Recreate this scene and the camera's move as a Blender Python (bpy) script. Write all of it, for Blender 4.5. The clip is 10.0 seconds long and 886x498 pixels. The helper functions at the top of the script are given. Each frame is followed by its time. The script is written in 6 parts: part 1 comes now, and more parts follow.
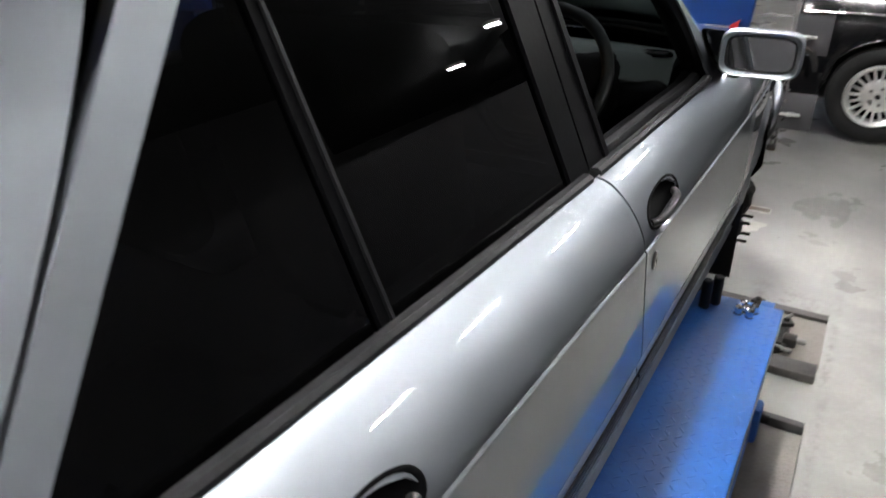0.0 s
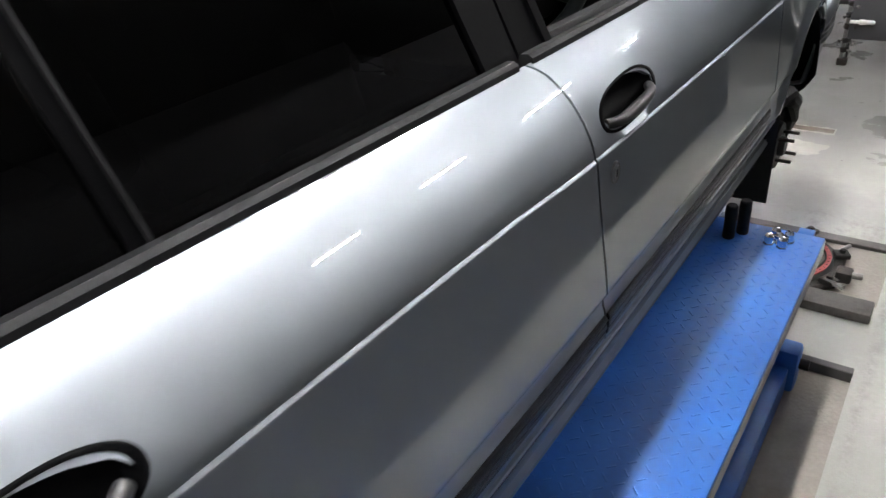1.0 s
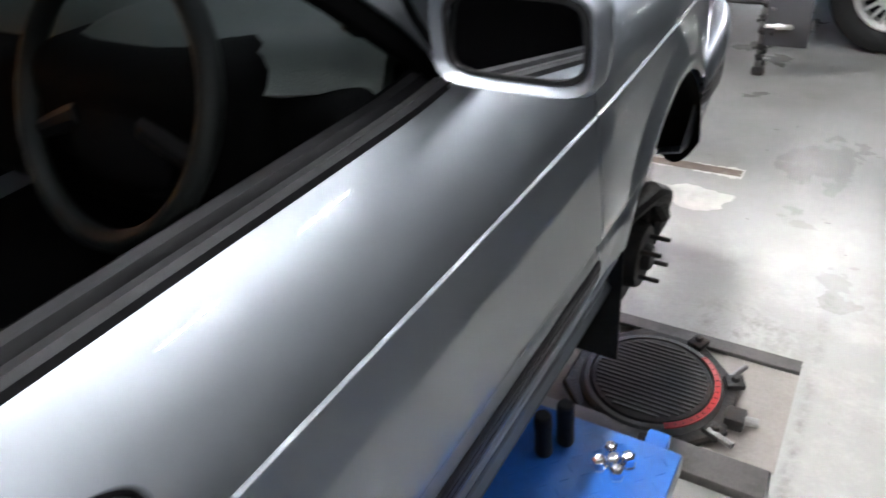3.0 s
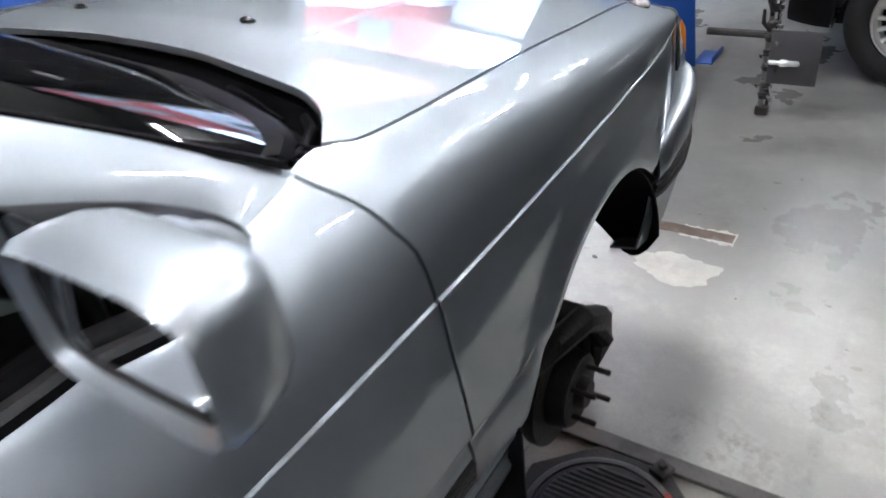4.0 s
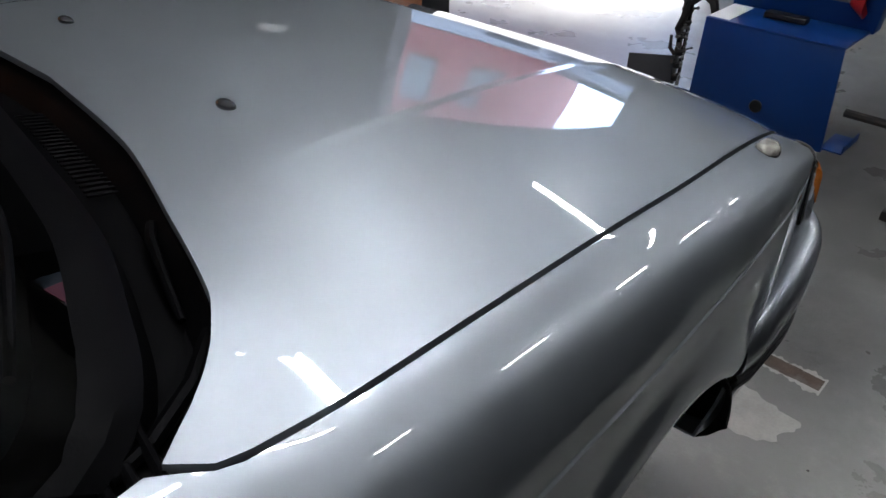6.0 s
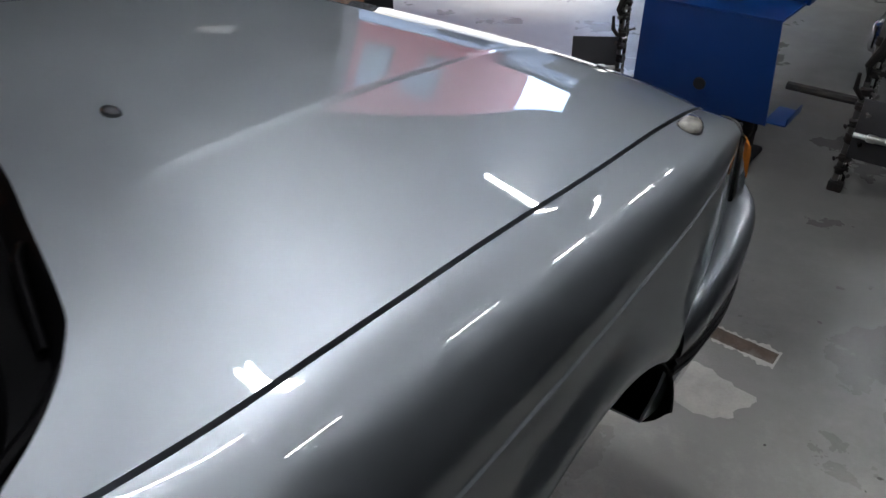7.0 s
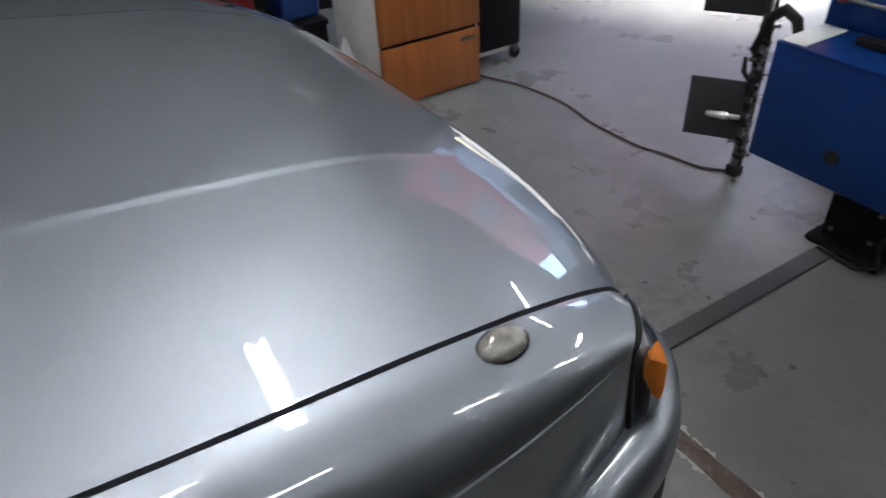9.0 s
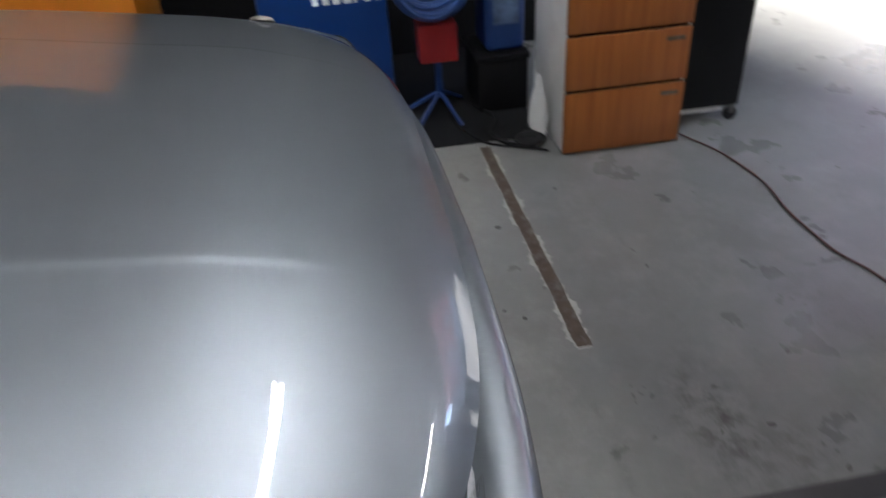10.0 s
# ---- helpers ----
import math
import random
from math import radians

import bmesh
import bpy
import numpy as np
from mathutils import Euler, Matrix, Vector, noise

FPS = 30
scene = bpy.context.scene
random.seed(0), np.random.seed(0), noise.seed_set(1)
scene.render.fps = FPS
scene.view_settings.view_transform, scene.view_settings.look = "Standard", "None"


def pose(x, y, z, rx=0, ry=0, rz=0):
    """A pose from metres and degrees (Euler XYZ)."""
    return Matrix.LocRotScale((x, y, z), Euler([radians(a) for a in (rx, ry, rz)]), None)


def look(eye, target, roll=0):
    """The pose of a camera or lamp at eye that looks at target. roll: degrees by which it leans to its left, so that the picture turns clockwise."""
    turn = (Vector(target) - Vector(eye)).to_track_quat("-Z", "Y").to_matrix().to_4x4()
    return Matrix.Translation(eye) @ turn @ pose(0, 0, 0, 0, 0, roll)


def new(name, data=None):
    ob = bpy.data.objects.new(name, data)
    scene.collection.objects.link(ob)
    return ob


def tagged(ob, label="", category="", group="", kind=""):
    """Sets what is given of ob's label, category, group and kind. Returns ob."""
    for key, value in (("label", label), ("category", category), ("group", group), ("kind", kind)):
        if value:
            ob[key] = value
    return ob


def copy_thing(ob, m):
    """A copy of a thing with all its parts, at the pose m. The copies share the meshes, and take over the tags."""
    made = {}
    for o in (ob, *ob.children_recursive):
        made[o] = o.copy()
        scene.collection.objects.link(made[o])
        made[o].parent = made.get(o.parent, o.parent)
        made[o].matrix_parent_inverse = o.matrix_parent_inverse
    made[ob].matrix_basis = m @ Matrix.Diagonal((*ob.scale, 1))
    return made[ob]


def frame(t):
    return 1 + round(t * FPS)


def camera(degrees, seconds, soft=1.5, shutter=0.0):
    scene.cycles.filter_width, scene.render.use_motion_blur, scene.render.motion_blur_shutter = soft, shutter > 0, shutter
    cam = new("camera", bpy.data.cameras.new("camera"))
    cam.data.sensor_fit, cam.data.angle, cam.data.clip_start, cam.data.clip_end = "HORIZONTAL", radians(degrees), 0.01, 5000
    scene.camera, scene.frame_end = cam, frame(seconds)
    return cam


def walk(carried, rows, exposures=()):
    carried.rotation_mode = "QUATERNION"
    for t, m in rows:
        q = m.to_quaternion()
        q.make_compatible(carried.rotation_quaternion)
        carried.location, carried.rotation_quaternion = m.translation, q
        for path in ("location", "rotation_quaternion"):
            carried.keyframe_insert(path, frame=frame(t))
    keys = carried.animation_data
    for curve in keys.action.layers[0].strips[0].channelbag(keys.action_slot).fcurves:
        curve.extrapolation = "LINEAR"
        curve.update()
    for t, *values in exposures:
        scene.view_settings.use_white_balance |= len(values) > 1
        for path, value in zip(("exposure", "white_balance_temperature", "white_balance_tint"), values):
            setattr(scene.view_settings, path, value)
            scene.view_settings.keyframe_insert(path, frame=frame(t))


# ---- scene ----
cam = camera(64.3, 10.0, 1.5, 0.4)

PATH = [
    (0, (1.12, -2.638, 1.591), (0.199, -1.107, 0.692), -0.5),
    (0.5, (1.225, -2.504, 1.487), (0.156, -1.097, 0.55), -6.1),
    (1, (1.234, -2.347, 1.434), (0.174, -0.99, 0.417), -5.6),
    (1.5, (1.224, -2.148, 1.455), (0.088, -0.894, 0.389), -6.2),
    (2, (1.26, -1.91, 1.471), (0.08, -0.688, 0.415), -6.0),
    (2.5, (1.253, -1.654, 1.461), (0.191, -0.381, 0.341), -6.3),
    (3, (1.207, -1.379, 1.464), (0.268, -0.01, 0.349), -6.2),
    (3.2, (1.206, -1.296, 1.472), (0.331, 0.103, 0.343), -6.9),
    (4.3, (1.256, -0.771, 1.49), (0.195, 0.523, 0.395), -7.6),
    (4.5, (1.231, -0.708, 1.484), (0.151, 0.557, 0.373), -7.2),
    (5, (1.125, -0.576, 1.509), (-0.055, 0.58, 0.382), -5.9),
    (5.5, (1.065, -0.514, 1.53), (-0.131, 0.623, 0.4), -2.2),
    (5.7, (1.057, -0.496, 1.543), (-0.112, 0.656, 0.4), -1.0),
    (6.8, (1.081, -0.449, 1.563), (-0.015, 0.775, 0.421), -1.0),
    (7, (1.089, -0.406, 1.536), (0.012, 0.81, 0.37), -2.1),
    (7.5, (1.142, -0.23, 1.538), (-0.084, 0.863, 0.398), -2.3),
    (8, (1.198, -0.101, 1.565), (-0.085, 0.959, 0.456), -3.1),
    (8.5, (1.186, 0.084, 1.545), (-0.133, 1.115, 0.45), -4.8),
    (9, (1.133, 0.262, 1.543), (-0.25, 1.079, 0.351), -3.1),
    (9.5, (1.156, 0.518, 1.548), (-0.4, 1.043, 0.406), -3.9),
    (9.7, (1.159, 0.62, 1.567), (-0.409, 1.036, 0.398), -2.6),
    (9.9, (1.115, 0.702, 1.561), (-0.494, 0.99, 0.408), -3.9),
    (10, (1.088, 0.731, 1.555), (-0.551, 0.946, 0.43), -3.9),
]
EXPOSURES = [(0.0, 5.1, 6900, 10), (0.5, 5.15, 6900, 10), (1.5, 5.2, 6900, 10), (2.4, 5.5, 6700, 10), (3.0, 5.5, 6600, 10), (4.3, 4.75, 6500, 10), (5.0, 4.1, 6500, 10), (5.6, 3.65, 6500, 10), (7.0, 3.3, 6500, 10), (9.0, 3.32, 6550, 10), (10.0, 3.3, 6550, 10)]
walk(cam, [(t, look(eye, target, roll)) for t, eye, target, roll in PATH], EXPOSURES)

# ---------------------------------------------------------------- light
world = bpy.data.worlds.new("world")
scene.world = world
world.use_nodes = True
wn = world.node_tree.nodes
sky = wn.new("ShaderNodeTexSky")
sky.sky_type, sky.sun_disc, sky.sun_elevation, sky.sun_rotation = "NISHITA", False, radians(66), radians(-2)
wn["Background"].inputs["Strength"].default_value = 0.15
world.node_tree.links.new(sky.outputs[0], wn["Background"].inputs["Color"])
sun = new("sun", bpy.data.lights.new("sun", "SUN"))
sun.data.energy, sun.data.angle, sun.data.color = 4.2, radians(24), (1.0, 0.97, 0.94)
sun.matrix_world = look((-3.2, 10.2, 14), (-3.0, 4.0, 0))
TUBE_WATTS = 9.5


# ---------------------------------------------------------------- materials
def mat(name, base, rough=0.5, metal=0.0, coat=0.0, vary=0.12, scale=6.0, fine=120.0, bump=0.05, spec=0.5, rvary=0.1, dirt=None, dirt_amount=0.5, dirt_scale=2.5):
    m = bpy.data.materials.new(name)
    m.use_nodes = True
    nt = m.node_tree
    n, l = nt.nodes, nt.links
    b = n["Principled BSDF"]
    b.inputs["Roughness"].default_value, b.inputs["Metallic"].default_value = rough, metal
    b.inputs["Coat Weight"].default_value, b.inputs["Coat Roughness"].default_value = coat, 0.02
    b.inputs["Specular IOR Level"].default_value = spec
    tc = n.new("ShaderNodeTexCoord")
    big = n.new("ShaderNodeTexNoise")
    big.inputs["Scale"].default_value, big.inputs["Detail"].default_value = scale, 5
    small = n.new("ShaderNodeTexNoise")
    small.inputs["Scale"].default_value, small.inputs["Detail"].default_value = fine, 3
    for x in (big, small):
        l.new(tc.outputs["Object"], x.inputs["Vector"])
    add = n.new("ShaderNodeMath")
    add.operation = "MULTIPLY_ADD"
    l.new(small.outputs[0], add.inputs[0])
    add.inputs[1].default_value = 0.4
    l.new(big.outputs[0], add.inputs[2])
    ramp = n.new("ShaderNodeValToRGB")
    lo, hi = [c * (1 - vary) for c in base], [min(1, c * (1 + vary)) for c in base]
    ramp.color_ramp.elements[0].position, ramp.color_ramp.elements[1].position = 0.45, 0.95
    ramp.color_ramp.elements[0].color, ramp.color_ramp.elements[1].color = (*lo, 1), (*hi, 1)
    l.new(add.outputs[0], ramp.inputs[0])
    colour = ramp.outputs[0]
    if dirt:
        stain = n.new("ShaderNodeTexNoise")
        stain.inputs["Scale"].default_value, stain.inputs["Detail"].default_value, stain.inputs["Roughness"].default_value = dirt_scale, 8, 0.65
        l.new(tc.outputs["Object"], stain.inputs["Vector"])
        sr = n.new("ShaderNodeValToRGB")
        sr.color_ramp.elements[0].position, sr.color_ramp.elements[1].position = 0.5, 0.72
        sr.color_ramp.elements[0].color, sr.color_ramp.elements[1].color = (0, 0, 0, 1), (dirt_amount,) * 3 + (1,)
        l.new(stain.outputs[0], sr.inputs[0])
        mix = n.new("ShaderNodeMixRGB")
        mix.inputs["Color2"].default_value = (*dirt, 1)
        l.new(sr.outputs[0], mix.inputs["Fac"])
        l.new(colour, mix.inputs["Color1"])
        colour = mix.outputs[0]
    l.new(colour, b.inputs["Base Color"])
    rr = n.new("ShaderNodeMapRange")
    rr.inputs["To Min"].default_value, rr.inputs["To Max"].default_value = max(0, rough - rvary), min(1, rough + rvary)
    l.new(big.outputs[0], rr.inputs["Value"])
    l.new(rr.outputs[0], b.inputs["Roughness"])
    if bump:
        bp = n.new("ShaderNodeBump")
        bp.inputs["Strength"].default_value, bp.inputs["Distance"].default_value = bump, 0.01
        l.new(small.outputs[0], bp.inputs["Height"])
        l.new(bp.outputs[0], b.inputs["Normal"])
    return m


def glow(name, colour, strength):
    m = bpy.data.materials.new(name)
    m.use_nodes = True
    b = m.node_tree.nodes["Principled BSDF"]
    b.inputs["Base Color"].default_value = (*colour, 1)
    b.inputs["Emission Color"].default_value, b.inputs["Emission Strength"].default_value = (*colour, 1), strength
    return m


def glass(name, tint, alpha_tint, rough=0.0):
    """Thin glass: part clear in its tint, part gloss."""
    m = bpy.data.materials.new(name)
    m.use_nodes = True
    n, l = m.node_tree.nodes, m.node_tree.links
    n.remove(n["Principled BSDF"])
    clear, gloss, mix, fres = n.new("ShaderNodeBsdfTransparent"), n.new("ShaderNodeBsdfGlossy"), n.new("ShaderNodeMixShader"), n.new("ShaderNodeFresnel")
    clear.inputs["Color"].default_value = (*[c * alpha_tint for c in tint], 1)
    gloss.inputs["Roughness"].default_value = rough
    fres.inputs["IOR"].default_value = 1.5
    l.new(fres.outputs[0], mix.inputs[0])
    l.new(clear.outputs[0], mix.inputs[1])
    l.new(gloss.outputs[0], mix.inputs[2])
    l.new(mix.outputs[0], n["Material Output"].inputs["Surface"])
    return m


M_SILVER = mat("silver_paint", (0.335, 0.363, 0.393), 0.475, 0.95, 1.0, 0.04, 3.0, 900.0, 0.0, rvary=0.02)
M_SILVER.node_tree.nodes["Principled BSDF"].inputs["Specular Tint"].default_value = (0.62, 0.63, 0.64, 1)  # flakes dull at a grazing look
M_SILVER.node_tree.nodes["Principled BSDF"].inputs["Coat IOR"].default_value = 1.7
M_SILVER.node_tree.nodes["Principled BSDF"].inputs["Specular Tint"].default_value = (0.06, 0.06, 0.065, 1)
M_BLACK = mat("black_plastic", (0.011, 0.011, 0.012), 0.45, vary=0.3, fine=300, bump=0.15, spec=0.3)
M_TRIM = mat("black_gloss_trim", (0.012, 0.012, 0.014), 0.22, vary=0.3, bump=0.02)
M_PULLBAR = mat("black_satin_pull", (0.018, 0.018, 0.019), 0.3, 0.0, vary=0.1, bump=0.02)
M_RUBBER = mat("rubber", (0.010, 0.010, 0.0105), 0.65, vary=0.3, bump=0.1, spec=0.25)
M_SEAL = mat("window_seal", (0.011, 0.011, 0.012), 0.5, vary=0.2, bump=0.05, spec=0.2)
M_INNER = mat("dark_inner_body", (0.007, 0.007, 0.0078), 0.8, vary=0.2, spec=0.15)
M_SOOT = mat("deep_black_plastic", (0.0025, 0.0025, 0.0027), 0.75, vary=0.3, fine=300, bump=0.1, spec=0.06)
M_WHEEL = mat("worn_leather", (0.015, 0.0175, 0.0175), 0.5, vary=0.15, fine=400, bump=0.15, spec=0.25)
M_DASH = mat("grey_green_dash", (0.062, 0.078, 0.072), 0.55, vary=0.12, fine=400, bump=0.2)
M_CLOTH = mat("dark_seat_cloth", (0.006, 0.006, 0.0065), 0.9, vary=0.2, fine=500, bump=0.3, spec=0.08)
M_TINT = glass("tinted_glass", (0.25, 0.27, 0.3), 0.14)
M_SCREEN = glass("windscreen_glass", (0.8, 0.9, 0.95), 0.12)
M_COWL = mat("satin_black_cowl", (0.0014, 0.0014, 0.0017), 0.5, vary=0.3, fine=300, bump=0.04, spec=0.03)
M_PILLAR = mat("black_pillar_film", (0.0035, 0.0035, 0.004), 0.42, vary=0.3, bump=0.02, spec=0.06)
M_LENS = glass("clear_lens", (0.95, 0.95, 0.95), 0.9)
M_MIRROR = mat("mirror_glass", (0.85, 0.86, 0.88), 0.02, 1.0, bump=0, rvary=0.0, vary=0.02)
M_CHROME = mat("chrome", (0.75, 0.75, 0.76), 0.14, 1.0, bump=0.02, rvary=0.05)
M_STEEL = mat("worn_steel", (0.24, 0.235, 0.23), 0.42, 0.9, vary=0.25, bump=0.1, dirt=(0.05, 0.035, 0.025), dirt_amount=0.7, dirt_scale=9)
M_IRON = mat("dark_cast_iron", (0.017, 0.016, 0.0155), 0.6, 0.3, vary=0.35, bump=0.25, dirt=(0.07, 0.04, 0.025), dirt_amount=0.5, dirt_scale=14)
M_ORANGE = mat("orange_lens", (0.75, 0.22, 0.03), 0.15, 0.0, 0.6, 0.1, bump=0)
M_REFLECTOR = mat("lamp_reflector", (0.76, 0.77, 0.78), 0.4, 0.2, bump=0)
M_RIB = mat("worn_rib_steel", (0.075, 0.073, 0.071), 0.5, 0.5, vary=0.3, bump=0.15)
M_BLUE = mat("blue_lift_paint", (0.005, 0.098, 0.39), 0.5, 0.0, 0.0, 0.18, 5, 60, 0.04, dirt=(0.03, 0.05, 0.09), dirt_amount=0.35, dirt_scale=6)
M_MACHINE = mat("blue_machine_paint", (0.0015, 0.030, 0.15), 0.42, 0.0, 0.0, 0.1, 4, 200, 0.03, spec=0.35)
M_RED = mat("red_paint", (0.28, 0.013, 0.015), 0.4, vary=0.15)
M_GREYPLATE = mat("dark_grey_plate", (0.04, 0.04, 0.044), 0.55, vary=0.15)
M_WHITE = mat("white_paint", (0.75, 0.75, 0.73), 0.5, vary=0.06, dirt=(0.4, 0.38, 0.34), dirt_amount=0.4)
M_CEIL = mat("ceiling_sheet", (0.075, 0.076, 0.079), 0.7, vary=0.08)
# paler than the near ceiling, to brighten what the rear glass mirrors
M_FARCEIL = mat("reflection_lift_ceiling", (0.17, 0.172, 0.178), 0.7, vary=0.1)
M_WALL = mat("painted_block_wall", (0.045, 0.045, 0.048), 0.7, vary=0.1, dirt=(0.075, 0.072, 0.068), dirt_amount=0.5)
M_REDWALL = mat("red_render", (0.31, 0.05, 0.055), 0.5, vary=0.1)
M_PANE = mat("office_pane", (0.19, 0.20, 0.205), 0.5, vary=0.1, bump=0)
M_TUBE = glow("tube_light", (0.945, 0.965, 1.01), TUBE_WATTS)
M_BEIGE = mat("clear_marker_lens", (0.30, 0.285, 0.25), 0.25, 0.2, 0.6, 0.45, 45, bump=0.1)
M_HOSE = mat("blue_hose", (0.012, 0.04, 0.15), 0.4, vary=0.15)
M_CABLE = mat("dusty_brown_cable", (0.095, 0.05, 0.045), 0.6, vary=0.2)
M_BLACKCAR = mat("black_car_paint", (0.003, 0.003, 0.0035), 0.25, 0.0, 0.25, 0.1, bump=0, spec=0.15)
M_TYRE = mat("tyre_rubber", (0.009, 0.009, 0.009), 0.75, vary=0.3, fine=90, bump=0.2, spec=0.2)
M_ALLOY = mat("silver_alloy", (0.72, 0.72, 0.70), 0.3, 0.9, vary=0.1, bump=0.03)


def wood():
    m = mat("cherry_laminate", (0.30, 0.10, 0.025), 0.4, vary=0.12, bump=0.03)
    n, l = m.node_tree.nodes, m.node_tree.links
    tc, mp, w = n.new("ShaderNodeTexCoord"), n.new("ShaderNodeMapping"), n.new("ShaderNodeTexNoise")
    mp.inputs["Scale"].default_value = (14, 14, 0.8)
    w.inputs["Scale"].default_value, w.inputs["Detail"].default_value = 3.0, 8
    l.new(tc.outputs["Object"], mp.inputs[0])
    l.new(mp.outputs[0], w.inputs["Vector"])
    r = n.new("ShaderNodeValToRGB")
    r.color_ramp.elements[0].position, r.color_ramp.elements[1].position = 0.35, 0.7
    r.color_ramp.elements[0].color, r.color_ramp.elements[1].color = (0.225, 0.064, 0.013, 1), (0.31, 0.10, 0.022, 1)
    l.new(w.outputs[0], r.inputs[0])
    l.new(r.outputs[0], n["Principled BSDF"].inputs["Base Color"])
    return m


M_WOOD = wood()


def concrete():
    """Worn workshop floor: grey paint rubbed through to pale concrete, oil stains and fine cracks."""
    m = bpy.data.materials.new("workshop_floor")
    m.use_nodes = True
    n, l = m.node_tree.nodes, m.node_tree.links
    b = n["Principled BSDF"]
    tc = n.new("ShaderNodeTexCoord")

    def nz(scale, detail=6, rough=0.6):
        x = n.new("ShaderNodeTexNoise")
        x.inputs["Scale"].default_value, x.inputs["Detail"].default_value, x.inputs["Roughness"].default_value = scale, detail, rough
        l.new(tc.outputs["Object"], x.inputs["Vector"])
        return x.outputs[0]

    def ramp(src, p0, p1, c0, c1):
        r = n.new("ShaderNodeValToRGB")
        r.color_ramp.elements[0].position, r.color_ramp.elements[1].position = p0, p1
        r.color_ramp.elements[0].color, r.color_ramp.elements[1].color = (*c0, 1), (*c1, 1)
        l.new(src, r.inputs[0])
        return r.outputs[0]

    def mix(fac, a, c, mode="MIX"):
        x = n.new("ShaderNodeMixRGB")
        x.blend_type = mode
        if isinstance(fac, float):
            x.inputs["Fac"].default_value = fac
        else:
            l.new(fac, x.inputs["Fac"])
        for s, v in (("Color1", a), ("Color2", c)):
            if isinstance(v, tuple):
                x.inputs[s].default_value = (*v, 1)
            else:
                l.new(v, x.inputs[s])
        return x.outputs[0]

    col = ramp(nz(0.7, 6), 0.35, 0.65, (0.145, 0.145, 0.141), (0.20, 0.20, 0.192))
    col = mix(ramp(nz(3.1, 10, 0.75), 0.48, 0.68, (0, 0, 0), (0.6, 0.6, 0.6)), col, (0.265, 0.26, 0.248))
    col = mix(ramp(nz(1.7, 11, 0.76), 0.50, 0.76, (0, 0, 0), (0.6, 0.6, 0.6)), col, (0.105, 0.098, 0.088))
    col = mix(ramp(nz(9.0, 8, 0.75), 0.60, 0.80, (0, 0, 0), (0.5, 0.5, 0.5)), col, (0.085, 0.075, 0.065))
    col = mix(ramp(nz(60, 4), 0.3, 0.75, (0.25, 0.25, 0.25), (0, 0, 0)), col, (0.145, 0.145, 0.138))
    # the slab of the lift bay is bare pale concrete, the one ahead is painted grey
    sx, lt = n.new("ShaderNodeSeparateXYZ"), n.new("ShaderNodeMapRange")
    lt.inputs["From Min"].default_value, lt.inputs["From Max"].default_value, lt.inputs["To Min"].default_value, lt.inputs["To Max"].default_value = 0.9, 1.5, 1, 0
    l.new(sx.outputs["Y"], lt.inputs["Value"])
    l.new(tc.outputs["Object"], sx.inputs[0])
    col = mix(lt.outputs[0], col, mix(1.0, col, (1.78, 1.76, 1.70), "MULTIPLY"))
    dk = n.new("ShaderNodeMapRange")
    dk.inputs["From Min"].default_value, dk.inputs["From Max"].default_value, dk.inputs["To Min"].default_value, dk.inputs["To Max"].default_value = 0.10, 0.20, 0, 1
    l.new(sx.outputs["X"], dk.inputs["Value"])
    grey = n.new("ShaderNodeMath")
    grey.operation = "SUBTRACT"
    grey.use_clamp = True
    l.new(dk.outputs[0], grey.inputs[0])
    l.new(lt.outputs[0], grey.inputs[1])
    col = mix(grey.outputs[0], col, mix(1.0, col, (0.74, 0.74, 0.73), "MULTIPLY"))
    # stains, tyre dirt and saw cuts where they lie on this floor
    for cx, cy, rx, ry, amount, tint in ((-0.14, 1.64, 0.26, 0.13, 0.95, (0.05, 0.047, 0.042)), (0.0, 1.80, 0.16, 0.10, 0.7, (0.08, 0.075, 0.066)), (0.30, 1.72, 0.20, 0.14, 0.8, (0.06, 0.056, 0.05)), (0.74, 1.48, 0.06, 0.04, 0.9, (0.05, 0.045, 0.04)),
                                         (0.94, 2.28, 0.10, 0.05, 0.8, (0.06, 0.05, 0.045)), (0.35, 3.30, 0.60, 0.35, 0.8, (0.12, 0.10, 0.085)), (1.02, 0.42, 0.22, 0.12, 0.7, (0.10, 0.092, 0.082)), (-0.55, 2.2, 0.35, 0.16, 0.6, (0.10, 0.095, 0.09)),
                                         (0.62, 2.40, 0.50, 0.05, 0.6, (0.11, 0.1, 0.095)), (-1.05, 1.71, 0.75, 0.025, 0.5, (0.12, 0.115, 0.11)), (-0.10, 1.32, 0.45, 0.02, 0.5, (0.12, 0.115, 0.11)), (1.24, 0.0, 0.02, 1.2, 0.6, (0.13, 0.12, 0.11)), (1.5, 0.75, 0.3, 0.2, 0.45, (0.14, 0.13, 0.12))):
        mp, ln = n.new("ShaderNodeMapping"), n.new("ShaderNodeVectorMath")
        mp.vector_type = "TEXTURE"
        mp.inputs["Location"].default_value, mp.inputs["Scale"].default_value = (cx, cy, 0), (rx, ry, 1)
        l.new(tc.outputs["Object"], mp.inputs["Vector"])
        ln.operation = "LENGTH"
        l.new(mp.outputs[0], ln.inputs[0])
        near = n.new("ShaderNodeMapRange")
        near.inputs["From Min"].default_value, near.inputs["From Max"].default_value, near.inputs["To Min"].default_value, near.inputs["To Max"].default_value = 0.15, 1.25, amount, 0
        l.new(ln.outputs["Value"], near.inputs["Value"])
        times = n.new("ShaderNodeMath")
        times.operation = "MULTIPLY"
        l.new(near.outputs[0], times.inputs[0])
